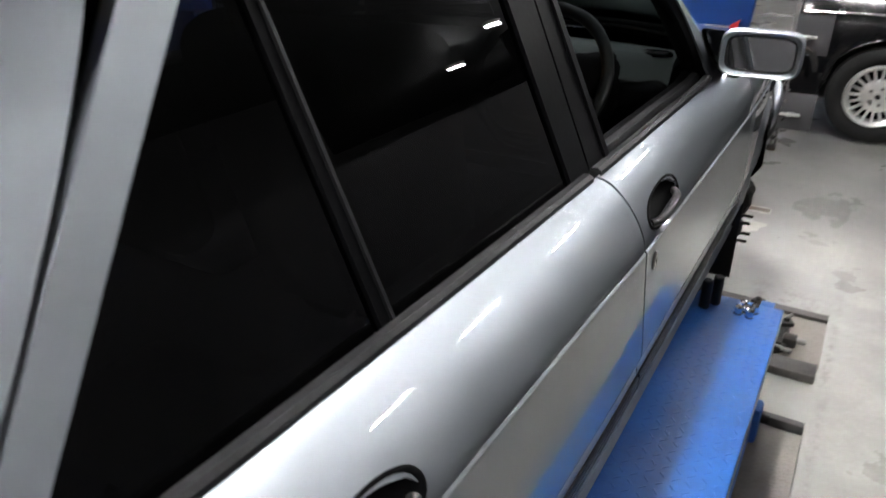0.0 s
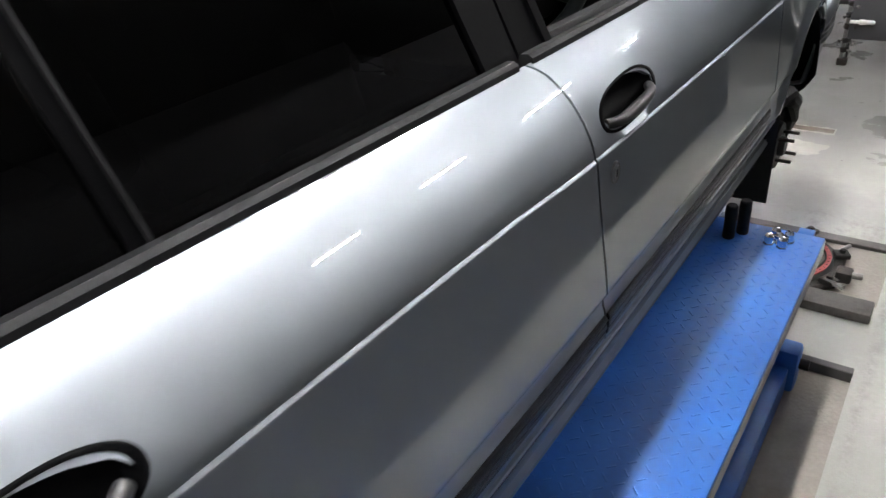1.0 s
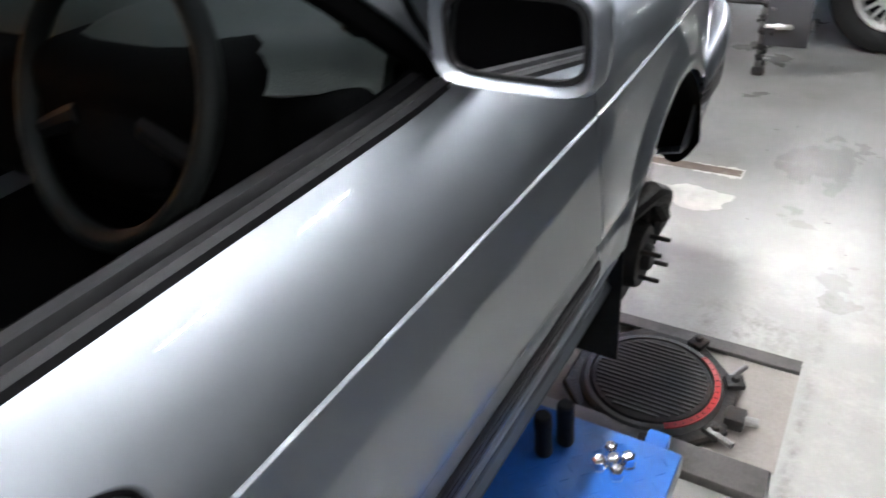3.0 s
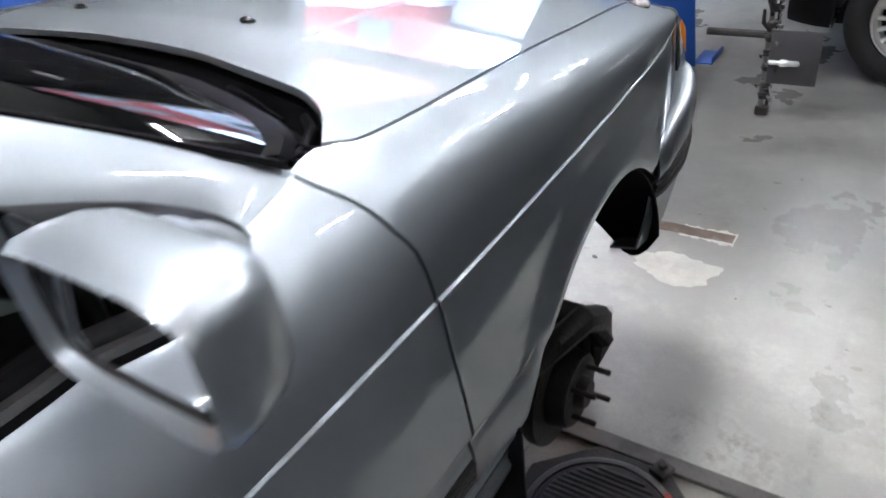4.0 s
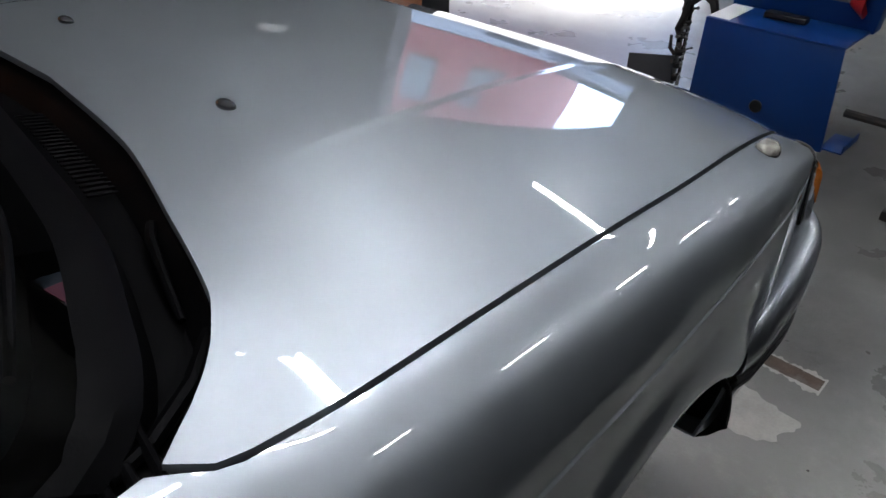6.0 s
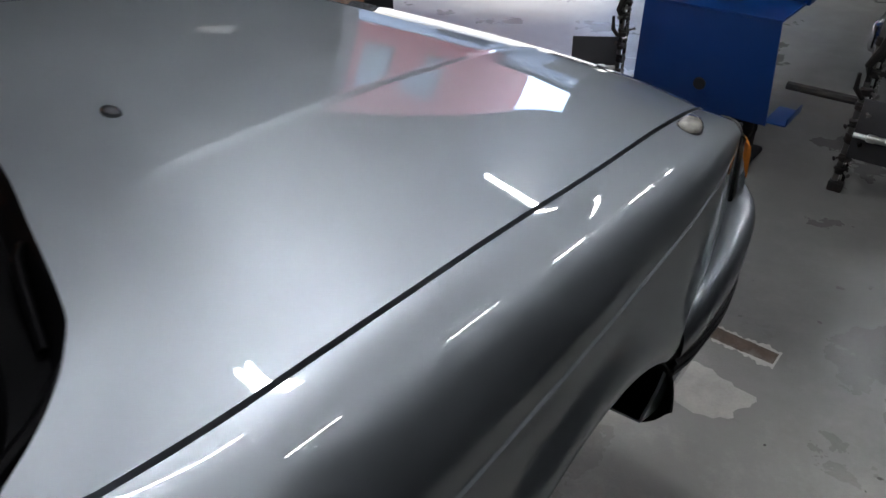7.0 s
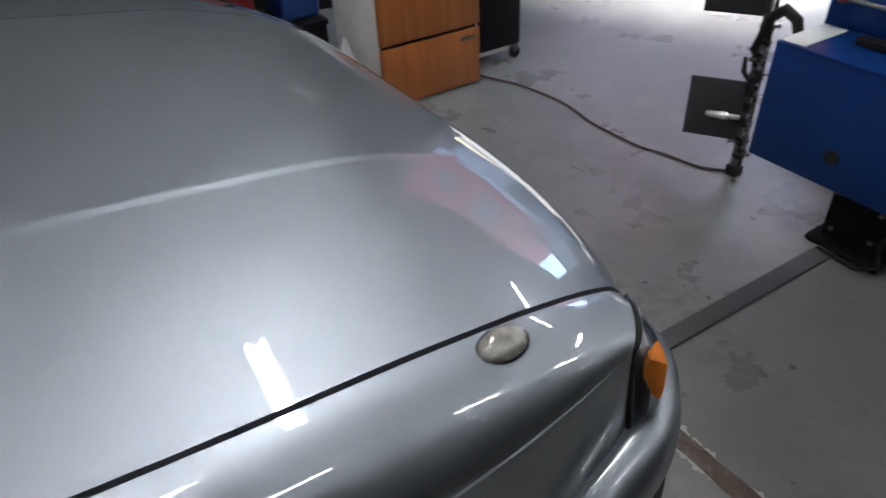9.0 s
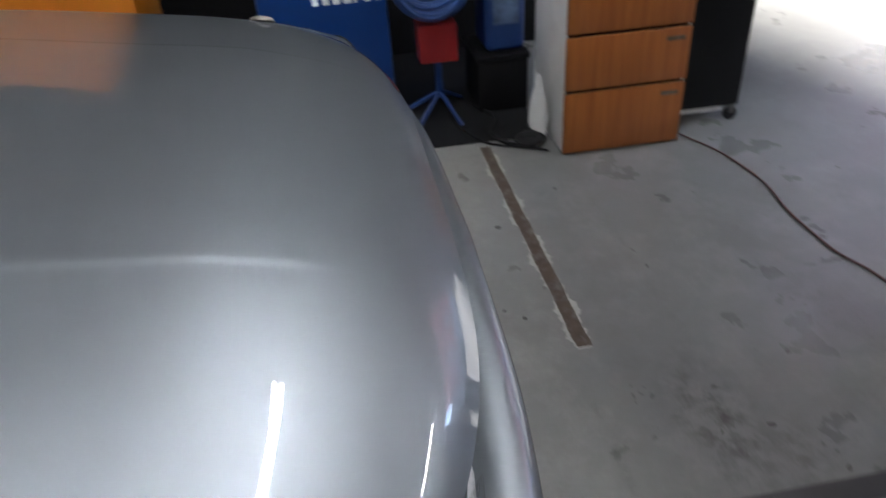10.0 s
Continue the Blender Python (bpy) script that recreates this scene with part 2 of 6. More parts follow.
        l.new(ramp(nz(11.0 + 7 * rx, 10, 0.78), 0.46, 0.60, (0, 0, 0), (1, 1, 1)), times.inputs[1])
        col = mix(times.outputs[0], col, tint)
    l.new(col, b.inputs["Base Color"])
    l.new(ramp(nz(2.2, 6), 0.3, 0.7, (0.22, 0.22, 0.22), (0.44, 0.44, 0.44)), b.inputs["Roughness"])
    bp = n.new("ShaderNodeBump")
    bp.inputs["Strength"].default_value, bp.inputs["Distance"].default_value = 0.25, 0.004
    l.new(nz(140, 4), bp.inputs["Height"])
    l.new(bp.outputs[0], b.inputs["Normal"])
    return m


M_FLOOR = concrete()
M_RECESS = mat("dusty_recess_concrete", (0.26, 0.237, 0.213), 0.75, vary=0.15, scale=5, fine=90, bump=0.2, dirt=(0.16, 0.14, 0.12), dirt_amount=0.7, dirt_scale=5)


# ---------------------------------------------------------------- mesh helpers
def ob_from(name, verts, faces, material, parent=None, label="", smooth=True, sharp=35):
    me = bpy.data.meshes.new(name)
    me.from_pydata([tuple(v) for v in verts], [], faces)
    me.update()
    if smooth:
        me.polygons.foreach_set("use_smooth", [True] * len(me.polygons))
        me.set_sharp_from_angle(angle=radians(sharp))
    me.materials.append(material)
    ob = new(name, me)
    ob.parent = parent
    return tagged(ob, label)


def part(name, bm, material, parent=None, label="", smooth=True, sharp=35):
    bmesh.ops.recalc_face_normals(bm, faces=bm.faces)
    me = bpy.data.meshes.new(name)
    bm.to_mesh(me)
    bm.free()
    if smooth:
        me.polygons.foreach_set("use_smooth", [True] * len(me.polygons))
        me.set_sharp_from_angle(angle=radians(sharp))
    me.materials.append(material)
    ob = new(name, me)
    ob.parent = parent
    return tagged(ob, label)


def thing(name, label, category, group="", kind="", at=(0, 0, 0)):
    ob = new(name)
    ob.location = at
    return tagged(ob, label, category, group, kind)


def box_bm(lo, hi, bevel=0.004, seg=2, bm=None):
    """A bevelled box between two corners, added to bm if given."""
    b = bmesh.new()
    bmesh.ops.create_cube(b, size=1)
    c, d = (Vector(lo) + Vector(hi)) / 2, Vector(hi) - Vector(lo)
    for v in b.verts:
        v.co = Vector((v.co.x * d.x, v.co.y * d.y, v.co.z * d.z)) + c
    if bevel:
        bmesh.ops.bevel(b, geom=b.edges[:], offset=min(bevel, min(d) * 0.45), segments=seg, affect="EDGES", profile=0.5)
    return merge(bm, b)


def merge(bm, b):
    if bm is None:
        return b
    me = bpy.data.meshes.new("tmp")
    b.to_mesh(me)
    b.free()
    bm.from_mesh(me)
    bpy.data.meshes.remove(me)
    return bm


def tube_bm(points, radius, sides=10, bm=None, caps=True, closed=False):
    """A round bar swept along points; radius a number or one for each point."""
    b = bmesh.new()
    pts = [Vector(p) for p in points]
    k = len(pts)
    rings = []
    up = Vector((0, 0, 1))
    for i, p in enumerate(pts):
        if closed:
            d = pts[(i + 1) % k] - pts[i - 1]
        else:
            d = pts[min(i + 1, k - 1)] - pts[max(i - 1, 0)]
        d.normalize()
        side = d.cross(up)
        if side.length < 1e-3:
            side = d.cross(Vector((0, 1, 0)))
        side.normalize()
        over = side.cross(d)
        r = radius[i] if isinstance(radius, (list, tuple)) else radius
        rings.append([b.verts.new(p + r * (math.cos(a) * side + math.sin(a) * over)) for a in [2 * math.pi * j / sides for j in range(sides)]])
    for i in range(k if closed else k - 1):
        a, c = rings[i], rings[(i + 1) % k]
        for j in range(sides):
            b.faces.new((a[j], a[(j + 1) % sides], c[(j + 1) % sides], c[j]))
    if caps and not closed:
        b.faces.new(rings[0][::-1])
        b.faces.new(rings[-1])
    return merge(bm, b)


def lathe_bm(profile, m=None, sides=32, bm=None):
    """A turned body about z from (r, z) pairs, laid by the pose m."""
    b = bmesh.new()
    rings = []
    for r, z in profile:
        if r < 1e-6:
            rings.append([b.verts.new((0, 0, z))])
        else:
            rings.append([b.verts.new((r * math.cos(2 * math.pi * j / sides), r * math.sin(2 * math.pi * j / sides), z)) for j in range(sides)])
    for p, q in zip(rings, rings[1:]):
        for j in range(sides):
            k = (j + 1) % sides
            f = [p[j % len(p)], p[k % len(p)], q[k % len(q)], q[j % len(q)]]
            f = list(dict.fromkeys(f))
            if len(f) > 2:
                b.faces.new(f)
    if m is not None:
        b.transform(m)
    return merge(bm, b)


def lerp(a, b, t):
    return a + (b - a) * t


def cubic(xs, ys):
    """A smooth curve through the pairs, monotone between them (Fritsch-Carlson)."""
    xs, ys = np.array(xs, float), np.array(ys, float)
    h, d = np.diff(xs), np.diff(ys) / np.diff(xs)
    m = np.zeros(len(xs))
    m[0], m[-1] = d[0], d[-1]
    for i in range(1, len(xs) - 1):
        m[i] = 0 if d[i - 1] * d[i] <= 0 else (h[i - 1] + h[i]) / (h[i - 1] / d[i - 1] + h[i] / d[i])

    def f(x):
        x = min(max(x, xs[0]), xs[-1])
        i = min(int(np.searchsorted(xs, x, "right")) - 1, len(xs) - 2)
        t = (x - xs[i]) / h[i]
        return float(ys[i] * (1 + 2 * t) * (1 - t) ** 2 + m[i] * h[i] * t * (1 - t) ** 2 + ys[i + 1] * t * t * (3 - 2 * t) + m[i + 1] * h[i] * t * t * (t - 1))

    return f


def grid_faces(nr, nc, flip=False, wrap=False):
    out = []
    for i in range(nr - 1):
        for j in range(nc if wrap else nc - 1):
            k = (j + 1) % nc
            f = (i * nc + j, i * nc + k, (i + 1) * nc + k, (i + 1) * nc + j)
            out.append(f[::-1] if flip else f)
    return out


def skin(ob, thick=0.006):
    """Gives a panel its sheet thickness, inwards, with crisp edges."""
    me = ob.data
    bm = bmesh.new()
    bm.from_mesh(me)
    bmesh.ops.delete(bm, geom=[v for v in bm.verts if not v.link_faces], context="VERTS")
    bm.normal_update()
    outer, rim = list(bm.faces), [e for e in bm.edges if e.is_boundary]
    inner = {v: bm.verts.new(v.co - v.normal * thick) for v in list(bm.verts)}
    rims = []
    for e in rim:
        l = e.link_loops[0]
        rims.append((l.vert, l.link_loop_next.vert))
    for f in outer:
        bm.faces.new([inner[v] for v in reversed(f.verts)])
    for u, v in rims:
        bm.faces.new((v, u, inner[u], inner[v]))
    bm.to_mesh(me)
    bm.free()
    me.polygons.foreach_set("use_smooth", [True] * len(me.polygons))
    me.set_sharp_from_angle(angle=radians(48))
    return ob


# ---------------------------------------------------------------- the place
def slab(name, lo, hi, material, label, category, kind="structure", bevel=0.0):
    return tagged(part(name, box_bm(lo, hi, bevel), material, None, label, smooth=False), "", category, "", kind)


X0, X1, Y0, Y1, ZC = -7.2, 8.5, -7.0, 5.2, 4.15
RECESS = [(0.46, 1.205, -2.9, -0.465, -0.035), (0.60, 1.212, -0.095, 0.34, -0.012)]
fxs = sorted({X0 - 1, X1 + 1} | {v for r in RECESS for v in r[:2]})
fys = sorted({Y0 - 1, Y1 + 30} | {v for r in RECESS for v in r[2:4]})
fv, ff = [], []
for xa, xb in zip(fxs, fxs[1:]):
    for ya, yb in zip(fys, fys[1:]):
        xm, ym = (xa + xb) / 2, (ya + yb) / 2
        if not any(r[0] < xm < r[1] and r[2] < ym < r[3] for r in RECESS):
            k = len(fv)
            fv += [(xa, ya, 0), (xb, ya, 0), (xb, yb, 0), (xa, yb, 0)]
            ff.append((k, k + 1, k + 2, k + 3))
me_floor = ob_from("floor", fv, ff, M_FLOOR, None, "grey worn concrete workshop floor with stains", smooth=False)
tagged(me_floor, "", "floor", "", "structure")
for xa, xb, ya, yb, zb in RECESS:
    k = [(xa, ya), (xb, ya), (xb, yb), (xa, yb)]
    pv = [(x, y, zb) for x, y in k] + [(x, y, 0) for x, y in k]
    rec = ob_from("floor_recess", pv, [(0, 1, 2, 3)] + [(i, i + 4, (i + 1) % 4 + 4, (i + 1) % 4) for i in range(4)], M_RECESS, None, "dusty tan concrete recess of the lift", smooth=False)
    tagged(rec, "", "floor", "", "structure")
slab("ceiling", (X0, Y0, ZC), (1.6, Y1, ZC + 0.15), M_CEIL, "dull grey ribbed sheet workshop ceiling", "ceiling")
# unseen ceiling, its pale tone added to brighten the rear glass
slab("ceiling_next_bay", (1.6, Y0, ZC), (X1, Y1, ZC + 0.15), M_FARCEIL, "unseen ceiling of the next bay, paled to brighten the glass reflection", "ceiling")
slab("wall_west", (X0 - 0.2, Y0, 0), (X0, Y1, ZC), M_WALL, "pale painted block side wall", "wall")
slab("wall_east", (X1, Y0, 0), (X1 + 0.2, Y1, ZC), M_WALL, "pale painted block side wall", "wall")
# unseen wall guessed from the flank's reflection; heights and tones shape the light
slab("unseen_wall_east", (1.57, Y0, 0), (1.70, 0.1, 1.5), M_WALL, "unseen low grey wall, added for the flank's reflection", "wall")
slab("unseen_wall_east", (1.57, 0.1, 0), (1.70, 1.7, 1.75), M_INNER, "unseen dark higher wall end, added to block side light and darken the flank", "wall")
slab("wall_south", (X0, Y0 - 0.2, 0), (X1, Y0, ZC), M_WALL, "pale painted block rear wall", "wall")

# tube lights on the ceiling
def tube_light(x, y, along, L=0.6, twin=0, z=3.80):
    t = thing("tube_light", "white fluorescent tube light under the ceiling", "ceiling light", "ceiling tube lights", at=(x, y, 0))
    d = (0, L) if along == "y" else (L, 0)
    b = box_bm((-max(d[0], 0.05), -max(d[1], 0.05), z + 0.03), (max(d[0], 0.05), max(d[1], 0.05), z + 0.098), 0.01)
    part("housing", b, M_WHITE, t)
    for o in ((-0.045, 0.045) if twin else (0,)):
        ox, oy = (o, 0) if along == "y" else (0, o)
        part("tube", tube_bm([(ox - d[0], oy - d[1], z), (ox + d[0], oy + d[1], z)], 0.022, 8), M_TUBE, t)
    for k in (-0.8, 0.8):
        part("hanger", tube_bm([(d[0] * k, d[1] * k, z + 0.09), (d[0] * k, d[1] * k, ZC)], 0.004, 6), M_STEEL, t, "thin steel hanger")
    return t


# tubes at (3.0, 0.4) and x 5.3 are added fill for shoulder and rear pillar
for tx, ty, al, tl, twin in [(0.40, -5.05, "y", 0.6, 0), (0.40, -3.7, "y", 0.6, 0), (0.40, -2.35, "y", 0.6, 0), (0.40, -1.0, "y", 0.6, 0), (0.45, 0.35, "y", 0.6, 0), (-0.75, 1.48, "x", 0.6, 1),
                             (3.2, 3.8, "y", 0.4, 0), (2.9, 1.65, "y", 0.3, 0), (3.0, 0.4, "y", 0.22, 0), (5.3, -2.9, "y", 0.4, 0), (5.3, -4.2, "y", 0.4, 0)]:
    tube_light(tx, ty, al, tl, twin)
tube_light(-1.22, 4.98, "x", 0.6, 0, 3.575)
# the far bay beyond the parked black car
slab("ceiling_far_bay", (-1.25, Y1, ZC), (14.0, 18.0, ZC + 0.15), M_FARCEIL, "unseen ceiling of the far bay, paled to brighten the glass reflection", "ceiling")
slab("wall_far_west", (-1.45, Y1 + 0.25, 0), (-1.25, 18.0, ZC), M_WALL, "pale painted block wall of the far bay", "wall")
slab("wall_far_east", (14.0, Y1, 0), (14.2, 18.0, ZC), M_WALL, "pale painted block wall of the far bay", "wall")
slab("wall_far_north", (-1.45, 18.0, 0), (14.2, 18.2, ZC), M_WALL, "pale painted block wall of the far bay", "wall")
slab("wall_far_south", (X1 + 0.2, Y1, 0), (14.0, Y1 + 0.2, ZC), M_WALL, "pale painted block wall of the far bay", "wall")
for tx, ty, al, tl, twin in [(7.2, 9.3, "y", 0.25, 0), (9.0, 10.1, "y", 0.3, 0), (9.6, 14.5, "y", 0.3, 0), (1.0, 5.95, "x", 0.6, 0), (3.3, 6.4, "y", 0.5, 1), (3.2, 9.2, "y", 0.5, 1), (3.2, 11.6, "y", 0.4, 1)]:
    tube_light(tx, ty, al, tl, twin)

# ---------------------------------------------------------------- the silver car: shape curves
f_front = cubic([0, 0.03, 0.07, 0.12, 0.2, 0.35, 0.5, 0.8, 1.2, 1.6], [0.966, 0.998, 1.018, 1.036, 1.058, 1.086, 1.106, 1.143, 1.177, 1.19])
f_xt = cubic([-3.6, -3.2, -2.7, -2.3, -1.5, -1.1, -0.7, -0.5, -0.46, -0.43, -0.409, -0.396, -0.38, -0.36, -0.27, -0.16, 0.09, 0.3, 0.5, 0.65, 0.78, 0.9],
             [0.60, 0.66, 0.705, 0.728, 0.757, 0.765, 0.772, 0.757, 0.738, 0.729, 0.726, 0.7385, 0.7505, 0.757, 0.761, 0.757, 0.746, 0.736, 0.7205, 0.7045, 0.683, 0.63])
f_belt = cubic([-3.6, -2.5, -0.8, -0.6, -0.45, -0.36, -0.30], [1.16, 1.15, 1.15, 1.163, 1.182, 1.1745, 1.1695])


def f_zt(y):
    return f_belt(y) if y < -0.30 else f_front(max(0.785 - y, 0))


f_xc = cubic([-3.6, -3.2, -2.7, -2.1, -1.5, -0.4, 0.0, 0.3, 0.5, 0.65, 0.78, 0.9], [0.72, 0.80, 0.834, 0.846, 0.854, 0.854, 0.846, 0.830, 0.812, 0.787, 0.752, 0.70])
f_zc = cubic([-3.6, -2.1, -1.75, -1.5, -1.1, -0.5, 0.0, 0.3, 0.65, 0.9], [1.045, 1.034, 1.029, 1.016, 1.011, 1.005, 1.004, 0.999, 0.991, 0.98])
f_a0 = cubic([-3.6, -1.3, -0.85, -0.2, 0.9], [0.25, 0.25, 0.25, 0.13, 0.11])
f_round = cubic([-3.6, -0.85, -0.45, -0.2, 0.1, 0.45, 0.9], [1.55, 1.58, 2.25, 2.6, 2.45, 2.15, 2.05])
f_xs = cubic([-3.6, -3.2, -2.7, -2.3, -1.5, -1.1, -0.7, -0.3, 0.09, 0.3, 0.5, 0.65, 0.78, 0.9],
             [0.60, 0.66, 0.705, 0.728, 0.757, 0.765, 0.769, 0.763, 0.746, 0.736, 0.7205, 0.7045, 0.683, 0.63])
f_zs = cubic([-3.6, -2.5, -1.1, -0.8, -0.6, -0.45, -0.3], [1.16, 1.15, 1.149, 1.151, 1.159, 1.166, 1.1685])
Z_DOOR = 0.655
f_ledge = cubic([-3.6, -0.6, 0.1, 0.55, 0.70, 0.9], [0.0038, 0.0036, 0.0026, 0.0018, 0.0002, 0.0002])


def swage(z):
    """The step along the foot of the doors: the face turns in, then stands upright again."""
    k = min(max((0.770 - z) / 0.022, 0), 1)
    q = min(max((0.746 - z) / 0.024, 0), 1)
    return -0.0105 * k * k * (3 - 2 * k) + 0.0035 * q * q * (3 - 2 * q)


def side_pt(y, s):
    """The right flank: s 0 at the belt or bonnet gap, 1 at the crease, 2 at the foot of the doors."""
    w = max(0, 1 - s / 0.4) ** 2
    xt, zt, xc, zc, a0 = lerp(f_xs(y), f_xt(y), w), f_zt(y), f_xc(y) - 0.004, f_zc(y), f_a0(y)
    if y < -0.3:
        zt = lerp(f_zs(y), zt, w)
    if s <= 1:
        a = lerp(a0, math.pi / 2, s)
        p = 2 / f_round(y)
        u0, w0 = math.sin(a0) ** p, math.cos(a0) ** p
        return Vector((xt + (xc - xt) * (math.sin(a) ** p - u0) / (1 - u0), y, zt - (zt - zc) * (w0 - max(math.cos(a), 0) ** p) / w0))
    if s <= 1.05:
        k = (s - 1) / 0.05
        return Vector((xc + f_ledge(y) * k, y, zc - f_ledge(y) * k))
    k = (s - 1.05) / 0.95
    z = lerp(zc - f_ledge(y), Z_DOOR, k)
    return Vector((xc + f_ledge(y) + 0.016 * k - 0.010 * k ** 5 + swage(z), y, z))


def flank_x(y, z):
    """How far out the flank lies at a height."""
    xt, zt, xc, zc, a0 = f_xt(y), f_zt(y), f_xc(y) - 0.004, f_zc(y), f_a0(y)
    if z >= zc:
        p = 2 / f_round(y)
        u0, w0 = math.sin(a0) ** p, math.cos(a0) ** p
        c = (w0 * (1 - (zt - min(z, zt)) / (zt - zc))) ** (1 / p)
        return xt + (xc - xt) * (max(0, 1 - c * c) ** (p / 2) - u0) / (1 - u0)
    k = min(max((zc - f_ledge(y) - z) / (zc - f_ledge(y) - Z_DOOR), 0), 1.4)
    return xc + f_ledge(y) + 0.016 * k - 0.010 * k ** 5 + swage(z)


S_ROWS = [0, 0.04, 0.1, 0.18, 0.27, 0.36, 0.45, 0.54, 0.63, 0.72, 0.8, 0.87, 0.93, 0.97, 0.99, 1.0, 1.002, 1.025, 1.048, 1.05, 1.06, 1.08, 1.12, 1.2, 1.3, 1.4, 1.5, 1.6, 1.66, 1.68, 1.693, 1.706, 1.719, 1.732, 1.745, 1.758, 1.771, 1.784, 1.80, 1.82, 1.88, 1.95, 2.0]


def ys(a, b, n):
    return [lerp(a, b, i / (n - 1)) for i in range(n)]


def by_height(f, guess):
    """A shut line given by height, as a line over s."""
    def g(s):
        y = guess
        for _ in range(3):
            y = f(side_pt(y, s).z)
        return y
    return g


y_bshut = by_height(cubic([0.655, 0.8, 0.954, 1.045, 1.10, 1.136, 1.15], [-1.43, -1.458, -1.48, -1.489, -1.494, -1.50, -1.515]), -1.48)
y_fshut = by_height(cubic([0.65, 0.85, 0.92, 1.0, 1.077, 1.11, 1.138, 1.155, 1.169, 1.19], [-0.375, -0.388, -0.395, -0.401, -0.414, -0.430, -0.442, -0.453, -0.465, -0.475]), -0.40)
y_rshut = cubic([0, 1.0, 1.35, 1.7, 2.0], [-2.50, -2.42, -2.36, -2.22, -2.10])
GAP = 0.0028
WHEEL_Y, WHEEL_Z, ARCH_R = 0.122, 0.490, 0.380


def flank_panel(name, yl, yr, side, parent, label, cols=60, rows=S_ROWS, hole=None):
    verts, nc = [], cols + 1
    for s in rows:
        a, b = yl(s) + GAP, yr(s) - GAP
        for j in range(nc):
            p = side_pt(lerp(a, b, j / cols), s)
            verts.append((side * p.x, p.y, p.z))
    faces = grid_faces(len(rows), nc, flip=side > 0)
    if hole:
        cy, cz, ry, rz = hole
        gone = {f for f in faces if ((sum(verts[i][1] for i in f) / 4 - cy) / ry) ** 2 + ((sum(verts[i][2] for i in f) / 4 - cz) / rz) ** 2 < 1.12}
        faces = [f for f in faces if f not in gone]
        # the cut's rim lies on the oval itself
        for i in {i for f in gone for i in f} & {i for f in faces for i in f}:
            u, v = (verts[i][1] - cy) / ry, (verts[i][2] - cz) / rz
            r = math.hypot(u, v)
            y, z = cy + ry * u / r, cz + rz * v / r
            verts[i] = (side * flank_x(y, z), y, z)
    return skin(ob_from(name, verts, faces, M_SILVER, parent, label))


def arch_z(y):
    d = (y - WHEEL_Y) / ARCH_R
    return WHEEL_Z + ARCH_R * math.sqrt(max(0, 1 - d * d)) if abs(d) < 1 else 0


def fender(side, parent):
    """Front wing with the flared wheel arch."""
    srows = S_ROWS[:20] + [1.055, 1.07, 1.1] + ys(1.14, 1.64, 14) + ys(1.655, 1.83, 15) + ys(1.86, 2.0, 6)
    rows, nc, cols = len(srows), 71, 70
    verts = []
    for s in srows:
        for j in range(nc):
            t = j / cols
            y = lerp(y_fshut(s) + GAP, lerp(0.787, 0.707, min(s, 1) ** 0.75) + 0.006 * max(s - 1, 0), t)
            zlow = max(arch_z(y), Z_DOOR if y < WHEEL_Y else lerp(0.78, 0.85, min(max((y - 0.43) / 0.3, 0), 1)))
            zt, zc = f_zt(y), f_zc(y)
            if s <= 1:
                p = side_pt(y, s)
            else:
                k = s - 1
                if k <= 0.05:
                    p = side_pt(y, 1 + k)
                else:
                    z = lerp(zc - f_ledge(y), zlow, (k - 0.05) / 0.95)
                    p = Vector((flank_x(y, z), y, z))
            d = math.hypot(p.y - WHEEL_Y, p.z - WHEEL_Z) - ARCH_R
            e = min(max((0.098 - d) / 0.085, 0), 1)
            flare = (0.010 * e * e * (3 - 2 * e) - 0.003 * min(max((0.016 - d) / 0.016, 0), 1)) * min(max((zc - p.z) / 0.04, 0), 1)
            verts.append((side * (p.x + flare), p.y, p.z))
    ob = ob_from("front_wing", verts, grid_faces(rows, nc, flip=side > 0), M_SILVER, parent, "silver front wing with flared wheel arch")
    skin(ob, 0.010)
    # inner liner of the arch, and its black tail at the front
    n, lv = 28, []
    for i in range(n + 1):
        deep = math.sin(min(i / 7, 1) * math.pi / 2)
        for w in (0, 0.1, 0.22, 0.36, 0.5, 0.64, 0.78, 0.9, 1.0):
            x = lerp(0.845, lerp(0.70, 0.50, deep), w)
            a = lerp(radians(-4 + 13 * (2 * w - 1) ** 2), radians(150), i / n)
            rr = ARCH_R + (-0.004 if w < 0.05 else 0.012)
            lv.append((side * (x - 0.018), WHEEL_Y + rr * math.cos(a), WHEEL_Z + rr * math.sin(a)))
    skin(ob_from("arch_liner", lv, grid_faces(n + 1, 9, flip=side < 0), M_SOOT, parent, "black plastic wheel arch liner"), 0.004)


f_bcrease = cubic([-0.2, -0.08, 0.12, 0.3, 0.45, 0.65, 0.95], [0.455, 0.436, 0.412, 0.395, 0.389, 0.383, 0.38])


def nose_y(k):
    return 0.785 + 0.080 * (1 - abs(k) ** 4)


f_rear = cubic([0, 0.25, 0.47, 0.584, 0.634, 0.666, 0.691, 0.711, 0.735], [-0.19, -0.207, -0.255, -0.285, -0.311, -0.335, -0.360, -0.384, -0.412])


